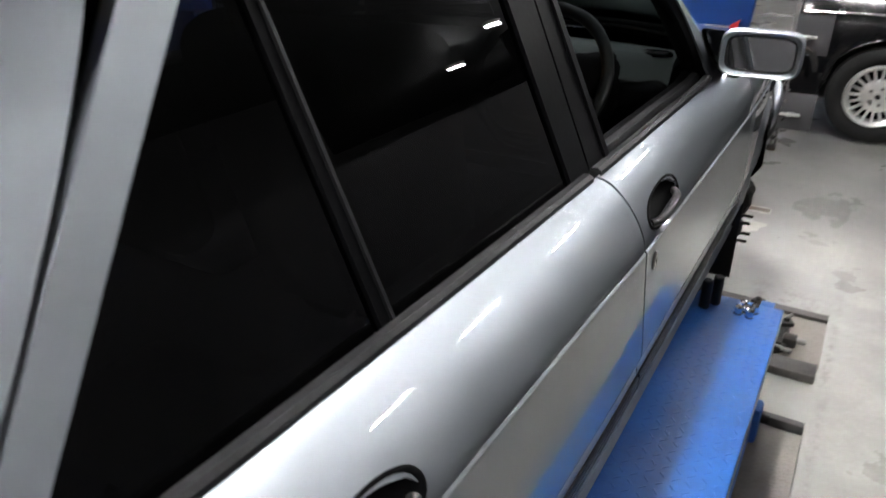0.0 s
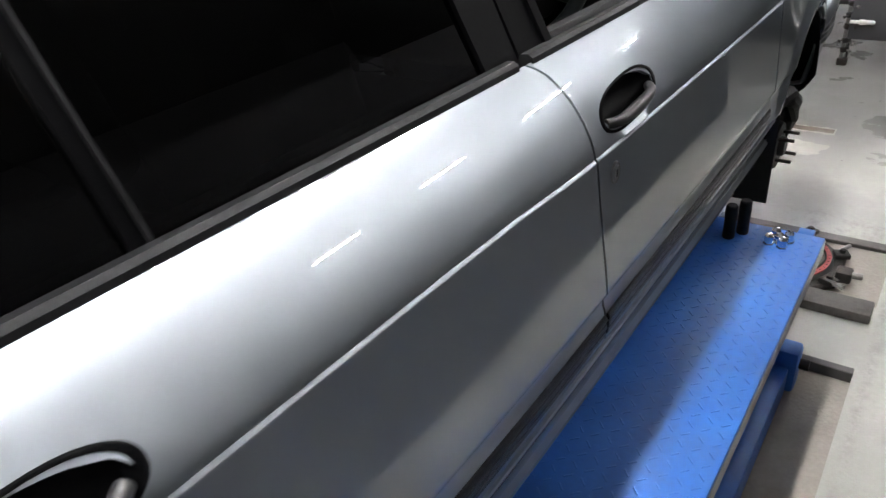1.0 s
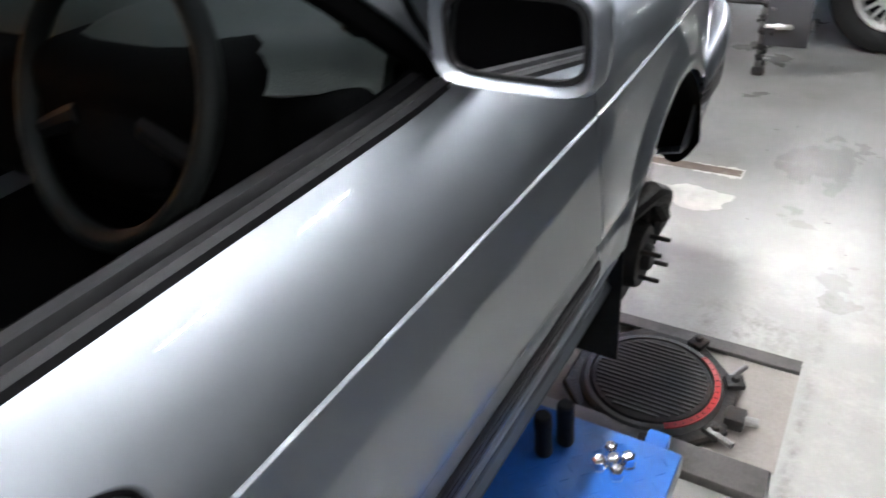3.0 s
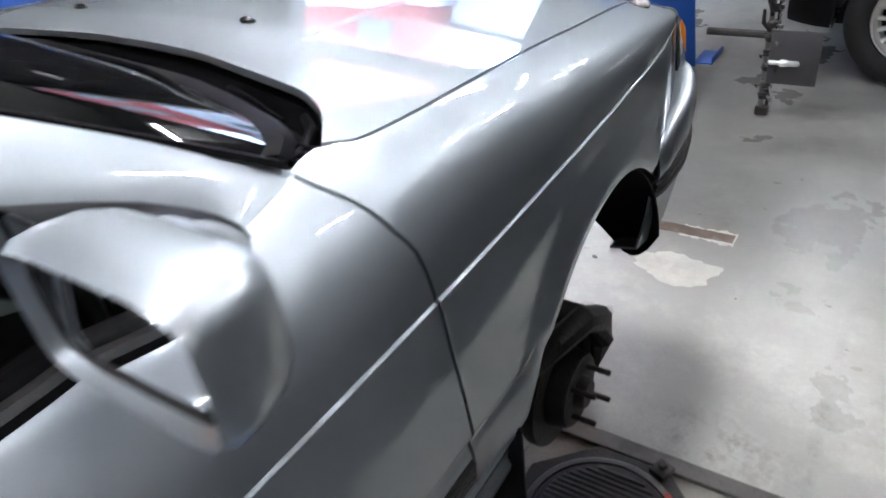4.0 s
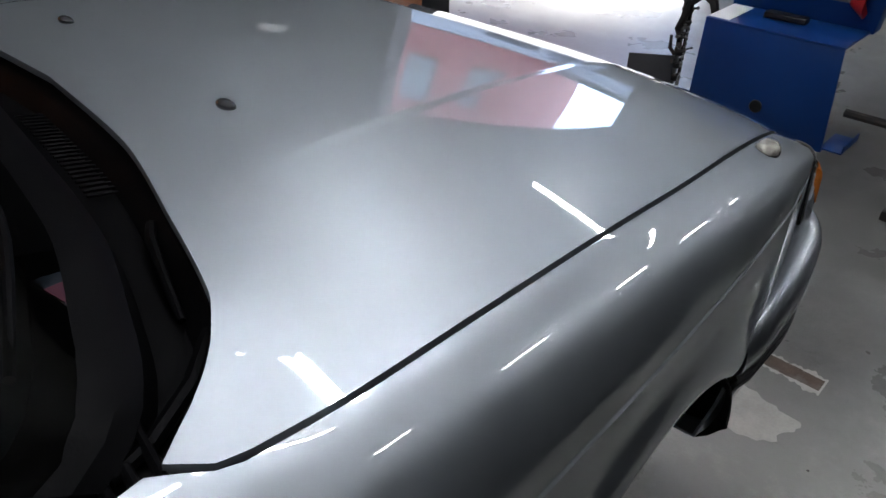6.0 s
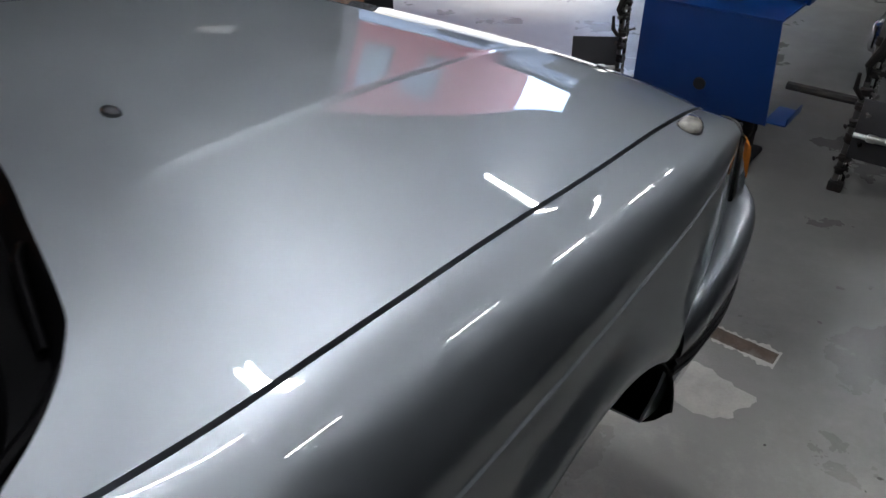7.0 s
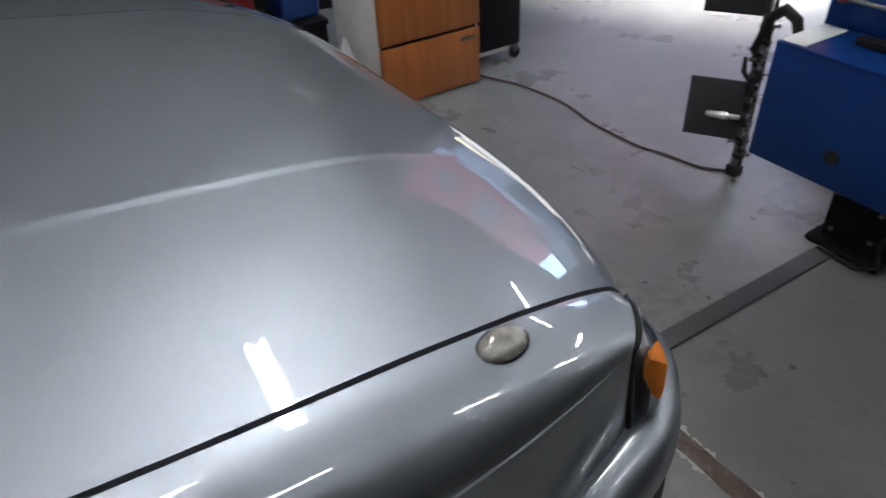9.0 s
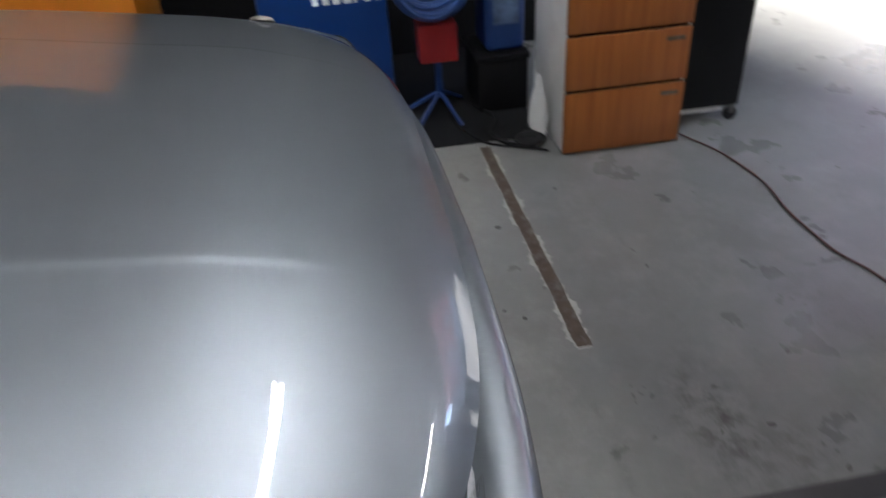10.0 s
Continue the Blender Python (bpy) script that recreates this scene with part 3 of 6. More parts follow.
def bonnet_z(x, y):
    """Bonnet height: crowned, with a raised middle between two soft creases."""
    k = min(abs(x) / (f_xt(min(y, 0.785)) if y > -0.36 else 0.755), 1)
    xe, xb = f_xt(min(y, 0.785)) if y > -0.36 else 0.755, f_bcrease(y)
    u = min(max((xb - abs(x)) / 0.010 + 0.5, 0), 1)
    q = abs(x) - xb
    kink = xe - xb - 0.5 * (q + math.sqrt(q * q + 0.006 ** 2))
    fade = min(max((y + 0.19) / 0.10, 0), 1) * min(max((0.80 - y) / 0.25, 0), 1)
    d = max(nose_y(k) - y, 0)
    e = max(0, 0.07 - (y - f_rear(min(abs(x), 0.735)))) * min(max((abs(x) - 0.42) / 0.2, 0), 1)
    return f_front(d) + 0.6 * min(e, 0.08) ** 2 + 0.018 * (1 - k * k) * min(d / 0.3, 1) ** 0.7 + (0.0018 * u * u * (3 - 2 * u) + 0.038 * max(kink, 0)) * fade


def bonnet(parent):
    nx, ny = 321, 60
    verts = []
    for i in range(ny):
        t = 1 - (1 - i / (ny - 1)) ** 1.3
        for j in range(nx):
            k = math.sin(math.pi / 2 * (-1 + 2 * j / (nx - 1)))
            y0 = f_rear(abs(k) * 0.735)
            for _ in range(12):
                y0 = (y0 + f_rear(abs(k) * (f_xt(y0) - 0.0065))) / 2
            y1 = nose_y(k)
            y = lerp(y0, y1, t)
            x = k * (f_xt(min(y, 0.785)) - 0.0065)
            z = bonnet_z(x, y)
            verts.append((x, y, z))
    ob = ob_from("bonnet", verts, grid_faces(ny, nx, flip=False), M_SILVER, parent, "silver bonnet with soft creases")
    skin(ob, 0.012)
    for side in (1, -1):
        # washer jet
        x, y = (0.272 if side > 0 else -0.225), -0.074
        b = bmesh.new()
        bmesh.ops.create_uvsphere(b, u_segments=16, v_segments=10, radius=1)
        for v in b.verts:
            v.co = Vector((x + v.co.x * 0.016, y + v.co.y * 0.011 - 0.003 * v.co.z, bonnet_z(x, y) + 0.002 + max(v.co.z, -0.3) * 0.009))
        jet = part("washer_jet", b, M_TRIM, ob, "black washer jet")
    return ob


car = thing("silver_car", "silver four-door car, front wheels off, raised on a blue lift", "car")
bonnet(car)
for side in (1, -1):
    fender(side, car)

f_doors = {}
for side in (1, -1):
    fd = flank_panel("front_door", y_bshut, y_fshut, side, car, "silver front door with open window", 96, hole=(-1.342, 1.059, 0.097, 0.030))
    rd = flank_panel("rear_door", y_rshut, lambda s: y_bshut(s), side, car, "silver rear door with dark tinted glass", 80, hole=(-2.30, 1.066, 0.097, 0.030))
    f_doors[side] = (fd, rd)
    flank_panel("rear_quarter", lambda s: -3.5, y_rshut, side, car, "silver rear quarter panel", 40)


def handle(door, side, cy, cz, mirror_lock):
    """Black oval recess with a pull bar, and the key lock under it."""
    tilt = 0.02
    def at(u, v, out):
        y, z = cy + 0.098 * u, cz + 0.0305 * v + tilt * u * 0.2
        return Vector((side * (flank_x(y, z) + out), y, z))
    n, rings = 40, []
    verts, faces = [], []
    prof = [(1.09, -0.004), (1.08, 0.001), (1.06, 0.0022), (1.0, 0.002), (0.985, 0.0008), (0.94, -0.004), (0.86, -0.014), (0.6, -0.028), (0.3, -0.034), (0.0, -0.035)]
    for r, out in prof:
        for j in range(n):
            a = 2 * math.pi * j / n
            # superellipse, so that the recess has full ends
            u, v = abs(math.cos(a)) ** 0.8 * math.copysign(1, math.cos(a)), abs(math.sin(a)) ** 0.9 * math.copysign(1, math.sin(a))
            verts.append(at(r * u, r * v, out))
    cup = ob_from("handle_recess", verts, grid_faces(len(prof), n, wrap=True, flip=side < 0), M_COWL, door, "black plastic handle recess")
    b = bmesh.new()
    pts, rad = [], []
    for i in range(17):
        u = -0.86 + 1.72 * i / 16
        out = 0.010 * (1 - abs(u / 0.86) ** 6) - 0.004 * (abs(u / 0.86) ** 6)
        pts.append(at(u, -0.42 + 0.12 * (abs(u) ** 2), out))
        rad.append(0.0075 + 0.003 * (1 - abs(u)))
    part("pull_bar", tube_bm(pts, rad, 12, b), M_PULLBAR, cup, "black satin door pull")
    # silver ledge under the recess, which catches the light
    lv = []
    for i in range(21):
        u = -0.80 + 1.45 * i / 20
        e = min(1, 5 * min(i, 20 - i) / 20)
        y = cy + 0.098 * u
        z0 = cz - 0.0305 * 1.03 * math.sqrt(max(0.0, 1 - (u * 0.97) ** 2)) ** 0.9 + tilt * u * 0.2
        zb = min(f_zc(y) + 0.003, z0 - 0.004)
        for t, out in ((0, -0.002), (0.15, 0.0012), (0.75, 0.0085), (0.92, 0.0085), (1.0, 0.006), (1.15, -0.002)):
            z = lerp(z0, zb, t)
            lv.append((side * (flank_x(y, z) + out * e), y, z))
    ob_from("handle_ledge", lv, grid_faces(21, 6, flip=side < 0), M_SILVER, door, "silver ledge under the handle recess")
    if mirror_lock:
        y, z = cy - 0.085, 0.972
        m = Matrix.Translation((side * (flank_x(y, z) + 0.001), y, z)) @ Matrix.Rotation(side * math.pi / 2, 4, "Y")
        lock = part("key_lock", lathe_bm([(0.0, 0.003), (0.009, 0.003), (0.0105, 0.0015), (0.0135, 0.0025), (0.0145, 0.0), (0.0145, -0.006)], m @ Matrix.Scale(1.25, 4, Vector((1, 0, 0))), 24), M_STEEL, door, "door key lock")
        part("key_slot", box_bm((side * (flank_x(y, z) + 0.002), y - 0.0015, z - 0.006), (side * (flank_x(y, z) + 0.0048), y + 0.0015, z + 0.006), 0.0004), M_INNER, lock)


for side in (1, -1):
    handle(f_doors[side][0], side, -1.342, 1.059, True)
    handle(f_doors[side][1], side, -2.30, 1.066, False)

# ---------------------------------------------------------------- sill, mouldings, belt seals
def strip(name, path, section, material, parent, label="", side=1, closed=True):
    """A section (offsets out and up) carried along a path of points on the right side."""
    verts, n = [], len(section)
    for p in path:
        for o, u in section:
            verts.append((side * (p[0] + o), p[1], p[2] + u))
    faces = grid_faces(len(path), n, wrap=closed, flip=side < 0)
    if closed:
        faces += [tuple(range(n)), tuple(range((len(path) - 1) * n, len(path) * n))[::-1]]
    return ob_from(name, verts, faces, material, parent, label)


for side in (1, -1):
    strip("sill", [(f_xc(y), y, Z_DOOR) for y in ys(-2.25, -0.26, 30)],
                 [(-0.06, 0.0), (-0.016, -0.005), (0.001, -0.007), (0.003, -0.010), (-0.004, -0.030), (-0.012, -0.040), (-0.016, -0.072), (-0.009, -0.085), (-0.012, -0.10), (-0.06, -0.122), (-0.16, -0.10)], M_SILVER, car, "silver sill under the doors", side)
    for door, y0, y1 in ((f_doors[side][0], y_bshut(1.85) + 0.004, y_fshut(1.85) - 0.004), (f_doors[side][1], -2.17, y_bshut(1.85) - 0.004)):
        strip("door_moulding", [(flank_x(y, 0.70), y, 0.719) for y in ys(y0, y1, 24)],
              [(-0.003, 0.0), (0.004, -0.001), (0.0065, -0.005), (0.0065, -0.012), (0.002, -0.0135), (0.002, -0.016), (0.006, -0.0175), (0.006, -0.027), (0.002, -0.0285), (0.002, -0.031), (0.005, -0.0325), (0.004, -0.042), (-0.003, -0.047)], M_BLACK, door, "black grooved plastic door moulding", side)
    # belt seals: outer strip and a raised inner strip of the open window
    for name, a, b, dr in (("front_belt_seal", -1.50, -0.70, 0), ("rear_belt_seal", -2.44, -1.535, 1)):
        door = f_doors[side][dr]
        path = [(f_xt(y), y, f_zt(y)) for y in ys(a, b, 24)]
        strip(name, path, [(0.004, -0.002), (0.003, 0.006), (-0.004, 0.011), (-0.016, 0.010), (-0.020, 0.002), (-0.02, -0.03), (-0.006, -0.02)], M_SEAL, door, "black rubber belt seal", side)
        strip(name, path, [(-0.028, -0.03), (-0.028, 0.004), (-0.033, 0.012), (-0.048, 0.013), (-0.055, 0.004), (-0.055, -0.03)], M_SEAL, door, "black inner window seal", side)
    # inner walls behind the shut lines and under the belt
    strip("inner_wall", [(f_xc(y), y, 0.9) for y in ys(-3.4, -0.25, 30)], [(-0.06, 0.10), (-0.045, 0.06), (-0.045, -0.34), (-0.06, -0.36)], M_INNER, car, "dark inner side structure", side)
    strip("wing_inner", [(f_xt(y), y, f_zt(y)) for y in ys(-0.46, 0.70, 24)], [(0.03, -0.025), (0.02, -0.018), (-0.03, -0.020), (-0.08, -0.03), (-0.08, -0.10), (0.02, -0.10)], M_INNER, car, "dark bonnet gutter", side)
    # black door card seen inside the open window
    strip("door_card", [(f_xt(y), y, f_zt(y)) for y in ys(-2.4, -0.62, 30)], [(-0.056, -0.02), (-0.060, -0.005), (-0.085, -0.008), (-0.11, -0.05), (-0.12, -0.4), (-0.06, -0.4)], M_CLOTH, car, "dark door card", side)

# ---------------------------------------------------------------- greenhouse
def glass_x(y, z):
    return f_xt(max(min(y, -0.7), -2.6)) - 0.024 - 0.36 * (z - 1.15)


def quad_panel(name, corners, material, parent, label="", n=8, thick=0.006, bulge=0.0):
    """A four-cornered sheet; the corners go round."""
    a, b, c, d = [Vector(p) for p in corners]
    nrm = (b - a).cross(d - a).normalized()
    verts = []
    for i in range(n + 1):
        for j in range(n + 1):
            u, v = j / n, i / n
            p = a.lerp(b, u).lerp(d.lerp(c, u), v) + nrm * bulge * 4 * u * (1 - u)
            verts.append(p)
    ob = ob_from(name, verts, grid_faces(n + 1, n + 1), material, parent, label)
    if thick:
        skin(ob, thick)
    return ob


def on_glass(y, z, side, out=0.0):
    return (side * (glass_x(y, z) + out), y, z)


Z_ROOF = 1.585
f_px = cubic([-0.1, 0, 0.03, 0.08, 0.2, 0.5, 1.0], [0.758, 0.742, 0.729, 0.710, 0.684, 0.637, 0.545])


f_ex = cubic([-0.07, 0.04, 0.52, 1.0], [0.757, 0.747, 0.705, 0.610])
f_ey = cubic([-0.07, 0.04, 0.52, 1.0], [-0.620, -0.668, -0.905, -1.22])


def frame_edge(t):
    """The front edge of the door's window opening, from the belt up to the roof."""
    return Vector((f_ex(t), f_ey(t), 1.166 + 0.404 * t))


def pillar_edge(t):
    """The windscreen's side edge, from the wing up to the roof."""
    return Vector((f_px(t), -0.470 - 0.75 * t, 1.190 + 0.41 * t + 0.026 * math.sin(math.pi * max(t, 0))))


for side in (1, -1):
    fd, rd = f_doors[side]
    # B-pillar frames, rear divider, quarter glass frame
    def bar(name, y0, y1, y2, y3, material, parent, label, out=0.008, z0=1.150, z1=Z_ROOF, thick=0.03):
        c = [on_glass(y0, z0, side, out), on_glass(y1, z0, side, out), on_glass(y3, z1, side, out), on_glass(y2, z1, side, out)]
        if side < 0:
            c = [c[1], c[0], c[3], c[2]]
        return quad_panel(name, c, material, parent, label, 6, thick)
    bar("window_frame", -1.580, -1.505, -1.650, -1.565, M_PILLAR, rd, "black rear window frame")
    bar("window_frame", -1.499, -1.425, -1.559, -1.515, M_PILLAR, fd, "black front window frame")
    bar("window_rim", -1.432, -1.414, -1.522, -1.504, M_PILLAR, fd, "black window rim", 0.014)
    bar("divider_bar", -2.100, -2.084, -2.130, -2.116, M_PILLAR, rd, "black quarter window divider", 0.006)
    bar("divider_rim", -2.084, -2.079, -2.116, -2.111, M_SEAL, rd, "grey quarter window rim", 0.011)
    bar("quarter_frame", -2.562, -2.518, -2.203, -2.137, M_SILVER, rd, "silver rear door window frame", 0.014)
    pv = []
    for i in range(13):
        z = lerp(1.150, Z_ROOF, i / 12)
        for j in range(17):
            u = j / 16
            y = lerp(lerp(-3.05, -2.75, i / 12), lerp(-2.568, -2.209, i / 12), u)
            pv.append((side * (glass_x(y, z) + 0.012 - 0.15 * (1 - u) ** 2.2 - 0.05 * (i / 12) ** 4), y, z + 0.02 * (i / 12) ** 4))
    skin(ob_from("rear_pillar", pv, grid_faces(13, 17, flip=side < 0), M_SILVER, car, "silver rear pillar"), 0.03)
    g = bar("rear_glass", -2.50, -1.57, -2.20, -1.64, M_TINT, rd, "dark tinted rear window", 0.0, thick=0)
    g = bar("front_glass_edge", -1.44, -0.9, -1.42, -1.10, M_SCREEN, fd, "wound-down clear glass", -0.012, 1.10, 1.135)
    # front pillar: outer silver band from the wing to the roof
    verts = []
    n = 24
    def pillar_pt(t, u):
        e1, e2 = pillar_edge(max(t, -0.004)), frame_edge(t)
        mid = (e1 + e2) / 2 + Vector((0.020, 0.01, 0.022)) * (1 - 0.4 * t)
        return e1 * (1 - u) ** 2 + mid * 2 * u * (1 - u) + e2 * u * u
    # its foot runs out into the door's shoulder in a soft hollow
    low = 0.17
    for i in range(9):
        for k in range(9):
            u, v = k / 8, i / 9
            y = lerp(-0.4635, -0.68, u)
            a, d, b = side_pt(y, 0.0), side_pt(y, 0.03), pillar_pt(low, u)
            back = (pillar_pt(low, u) - pillar_pt(low + 0.05, u)).normalized()
            far = (b - a).length
            c1, c2 = a + (a - d).normalized() * 0.15 * far, b + back * 0.55 * far
            a += (d - a) * 0.6 - Vector((0, 0, 0.0012))
            p = a * (1 - v) ** 3 + c1 * 3 * v * (1 - v) ** 2 + c2 * 3 * v * v * (1 - v) + b * v ** 3
            verts.append((side * p.x, p.y, p.z))
    for i in range(n + 1):
        for k in range(9):
            p = pillar_pt(lerp(low, 1, i / n), k / 8)
            verts.append((side * p.x, p.y, p.z))
    trim = []
    for i in range(n + 1):
        for k in range(9):
            p = pillar_pt(lerp(-0.02, 1, i / n), 0.04 + 0.92 * k / 8) + Vector((-0.018, -0.006, -0.014))
            trim.append((side * p.x, p.y, p.z))
    ob_from("pillar_trim", trim, grid_faces(n + 1, 9, flip=side > 0), M_SOOT, car, "black inner pillar trim")
    skin(ob_from("front_pillar", verts, grid_faces(n + 10, 9, flip=side > 0), M_SILVER, fd, "silver windscreen pillar of the door frame"), 0.006)
    verts = []
    for i in range(n + 1):
        t = i / n
        e2 = frame_edge(t) + Vector((-0.005, -0.012, -0.006))
        for dx, dy, dz in ((0.006, 0.0, 0.004), (-0.002, -0.014, -0.006), (-0.016, -0.016, -0.010), (-0.034, -0.006, -0.004), (-0.062, 0.022, 0.004), (-0.075, 0.055, 0.006)):
            verts.append((side * (e2.x + dx), e2.y + dy, e2.z + dz))
    skin(ob_from("window_frame", verts, grid_faces(n + 1, 6, flip=side > 0), M_SOOT, fd, "black front window frame"), 0.004)

# roof, windscreen, rear deck
verts, nx, ny = [], 25, 24
for i in range(ny):
    t = i / (ny - 1)
    for j in range(nx):
        k = -1 + 2 * j / (nx - 1)
        y = lerp(-1.21 + 0.10 * (1 - k * k), -2.45, t)
        x = k * lerp(0.60, 0.585, t)
        verts.append((x, y, 1.575 + 0.065 * (1 - abs(k) ** 2.6) + 0.025 * math.sin(math.pi * t)))
skin(ob_from("roof", verts, grid_faces(ny, nx, flip=True), M_SILVER, car, "silver roof"), 0.02)

f_glassbase = cubic([0, 0.05, 0.413, 0.596, 0.66, 0.700, 0.725], [-0.292, -0.294, -0.325, -0.373, -0.400, -0.432, -0.475])
verts, nx, ny = [], 49, 24
for i in range(ny):
    t = i / (ny - 1)
    for j in range(nx):
        k = -1 + 2 * j / (nx - 1)
        b = Vector((k * 0.725, f_glassbase(abs(k) * 0.725), 1.178 + 0.02 * (1 - abs(k))))
        e = Vector((k * 0.55, -1.22 + 0.10 * (1 - k * k), 1.60 + 0.03 * (1 - k * k)))
        p = b.lerp(e, t)
        p.z += 0.035 * math.sin(math.pi * t)
        verts.append(p)
ws = ob_from("windscreen", verts, grid_faces(ny, nx, flip=True), M_SCREEN, car, "clear laminated windscreen")
# black band round the windscreen's edge
verts, n = [], 60
for i in range(n + 1):
    k = 0.985 * (-1 + 2 * i / n)
    y = f_glassbase(abs(k) * 0.725)
    z = 1.178 + 0.02 * (1 - abs(k))
    for dy, dz, q in ((0.018, -0.004, 1.0), (0.002, 0.010, 1.0), (-0.045, 0.022, 0.965), (-0.047, 0.019, 0.963)):
        verts.append((k * 0.725 * q, y + dy, z + dz))
ob_from("windscreen_seal", verts, grid_faces(n + 1, 4), M_COWL, ws, "black windscreen seal")
for side in (1, -1):
    verts = []
    for i in range(25):
        t = i / 24
        e1 = pillar_edge(t)
        for dx, dy, dz in ((0.004, -0.004, -0.004), (0.0, 0.002, 0.002), (-0.006, 0.004, 0.002), (-0.020, 0.006, -0.006)):
            verts.append((side * (e1.x + dx), e1.y + dy, e1.z + dz))
    ob_from("windscreen_seal", verts, grid_faces(25, 4, flip=side < 0), M_COWL, ws, "black windscreen side seal")
# rear window and boot
quad_panel("rear_window", [(-0.60, -2.95, 1.20), (0.60, -2.95, 1.20), (0.56, -2.45, 1.57), (-0.56, -2.45, 1.57)], M_TINT, car, "tinted rear window", 8, 0)
quad_panel("boot_lid", [(-0.66, -3.5, 1.15), (0.66, -3.5, 1.15), (0.68, -2.93, 1.20), (-0.68, -2.93, 1.20)], M_SILVER, car, "silver boot lid", 10, 0.02, 0.0)
quad_panel("rear_panel", [(-0.72, -3.52, 0.6), (0.72, -3.52, 0.6), (0.66, -3.5, 1.15), (-0.66, -3.5, 1.15)], M_SILVER, car, "silver tail panel", 10, 0.02)

# ---------------------------------------------------------------- cowl and wiper
verts, n = [], 60
for i in range(n + 1):
    k = -1 + 2 * i / n
    x = k * 0.735
    yb, yg = f_rear(abs(x)) - 0.001, f_glassbase(min(abs(x), 0.725))
    for t, dz in ((-0.25, -0.028), (0.0, -0.026), (0.12, -0.032), (0.3, -0.048), (0.7, -0.036), (0.9, -0.01), (1.05, 0.006)):
        verts.append((x, lerp(yb, yg, t), bonnet_z(x, yb) + dz))
cowl = ob_from("cowl_panel", verts, grid_faces(n + 1, 7), M_COWL, car, "black plastic cowl below the windscreen")
for x in ys(0.02, 0.30, 22):
    yb, yg = f_rear(abs(x)), f_glassbase(abs(x))
    p = [Vector((x, lerp(yb, yg, t), bonnet_z(x, yb) + dz)) for t, dz in ((0.28, -0.042), (0.62, -0.034))]
    part("vent_slat", tube_bm(p, 0.0022, 5), M_COWL, cowl)
for side in (1, -1):
    b = tube_bm([(side * 0.60, -0.30, 1.150), (side * 0.655, -0.345, 1.160), (side * 0.69, -0.395, 1.164), (side * 0.705, -0.43, 1.170)], [0.007, 0.008, 0.007, 0.005], 8)
    part("hinge_arm", b, M_COWL, cowl, "black bonnet hinge arm")
    b = bmesh.new()
    for dy in (0.0, 0.018, 0.036):
        tube_bm([(side * 0.665, -0.395 - dy, 1.166), (side * 0.735, -0.405 - dy * 0.9, 1.172)], 0.0045, 8, b)
    part("drain_lip", b, M_COWL, cowl, "black cowl corner lips")
    part("hinge_strap", tube_bm([(side * 0.405, -0.253, 1.150), (side * 0.44, -0.270, 1.156), (side * 0.49, -0.285, 1.152), (side * 0.56, -0.305, 1.142)], [0.006, 0.006, 0.005, 0.004], 8), M_COWL, cowl, "dark hinge strap")


def wiper(x0, x1, parent):
    pts = [(lerp(x0, x1, t), f_glassbase(min(abs(lerp(x0, x1, t)), 0.72)) - 0.045 - 0.02 * t, 1.21 + 0.012 * math.sin(math.pi * t) + 0.005 * t) for t in ys(0, 1, 14)]
    w = part("wiper_arm", tube_bm(pts, [0.008 - 0.004 * i / 13 for i in range(14)], 8), M_COWL, parent, "black wiper arm")
    pts = [(p[0], p[1] - 0.012, p[2] - 0.004) for p in pts]
    part("wiper_blade", tube_bm(pts, 0.004, 6), M_RUBBER, w)


wiper(0.10, 0.62, cowl)
wiper(-0.55, -0.02, cowl)

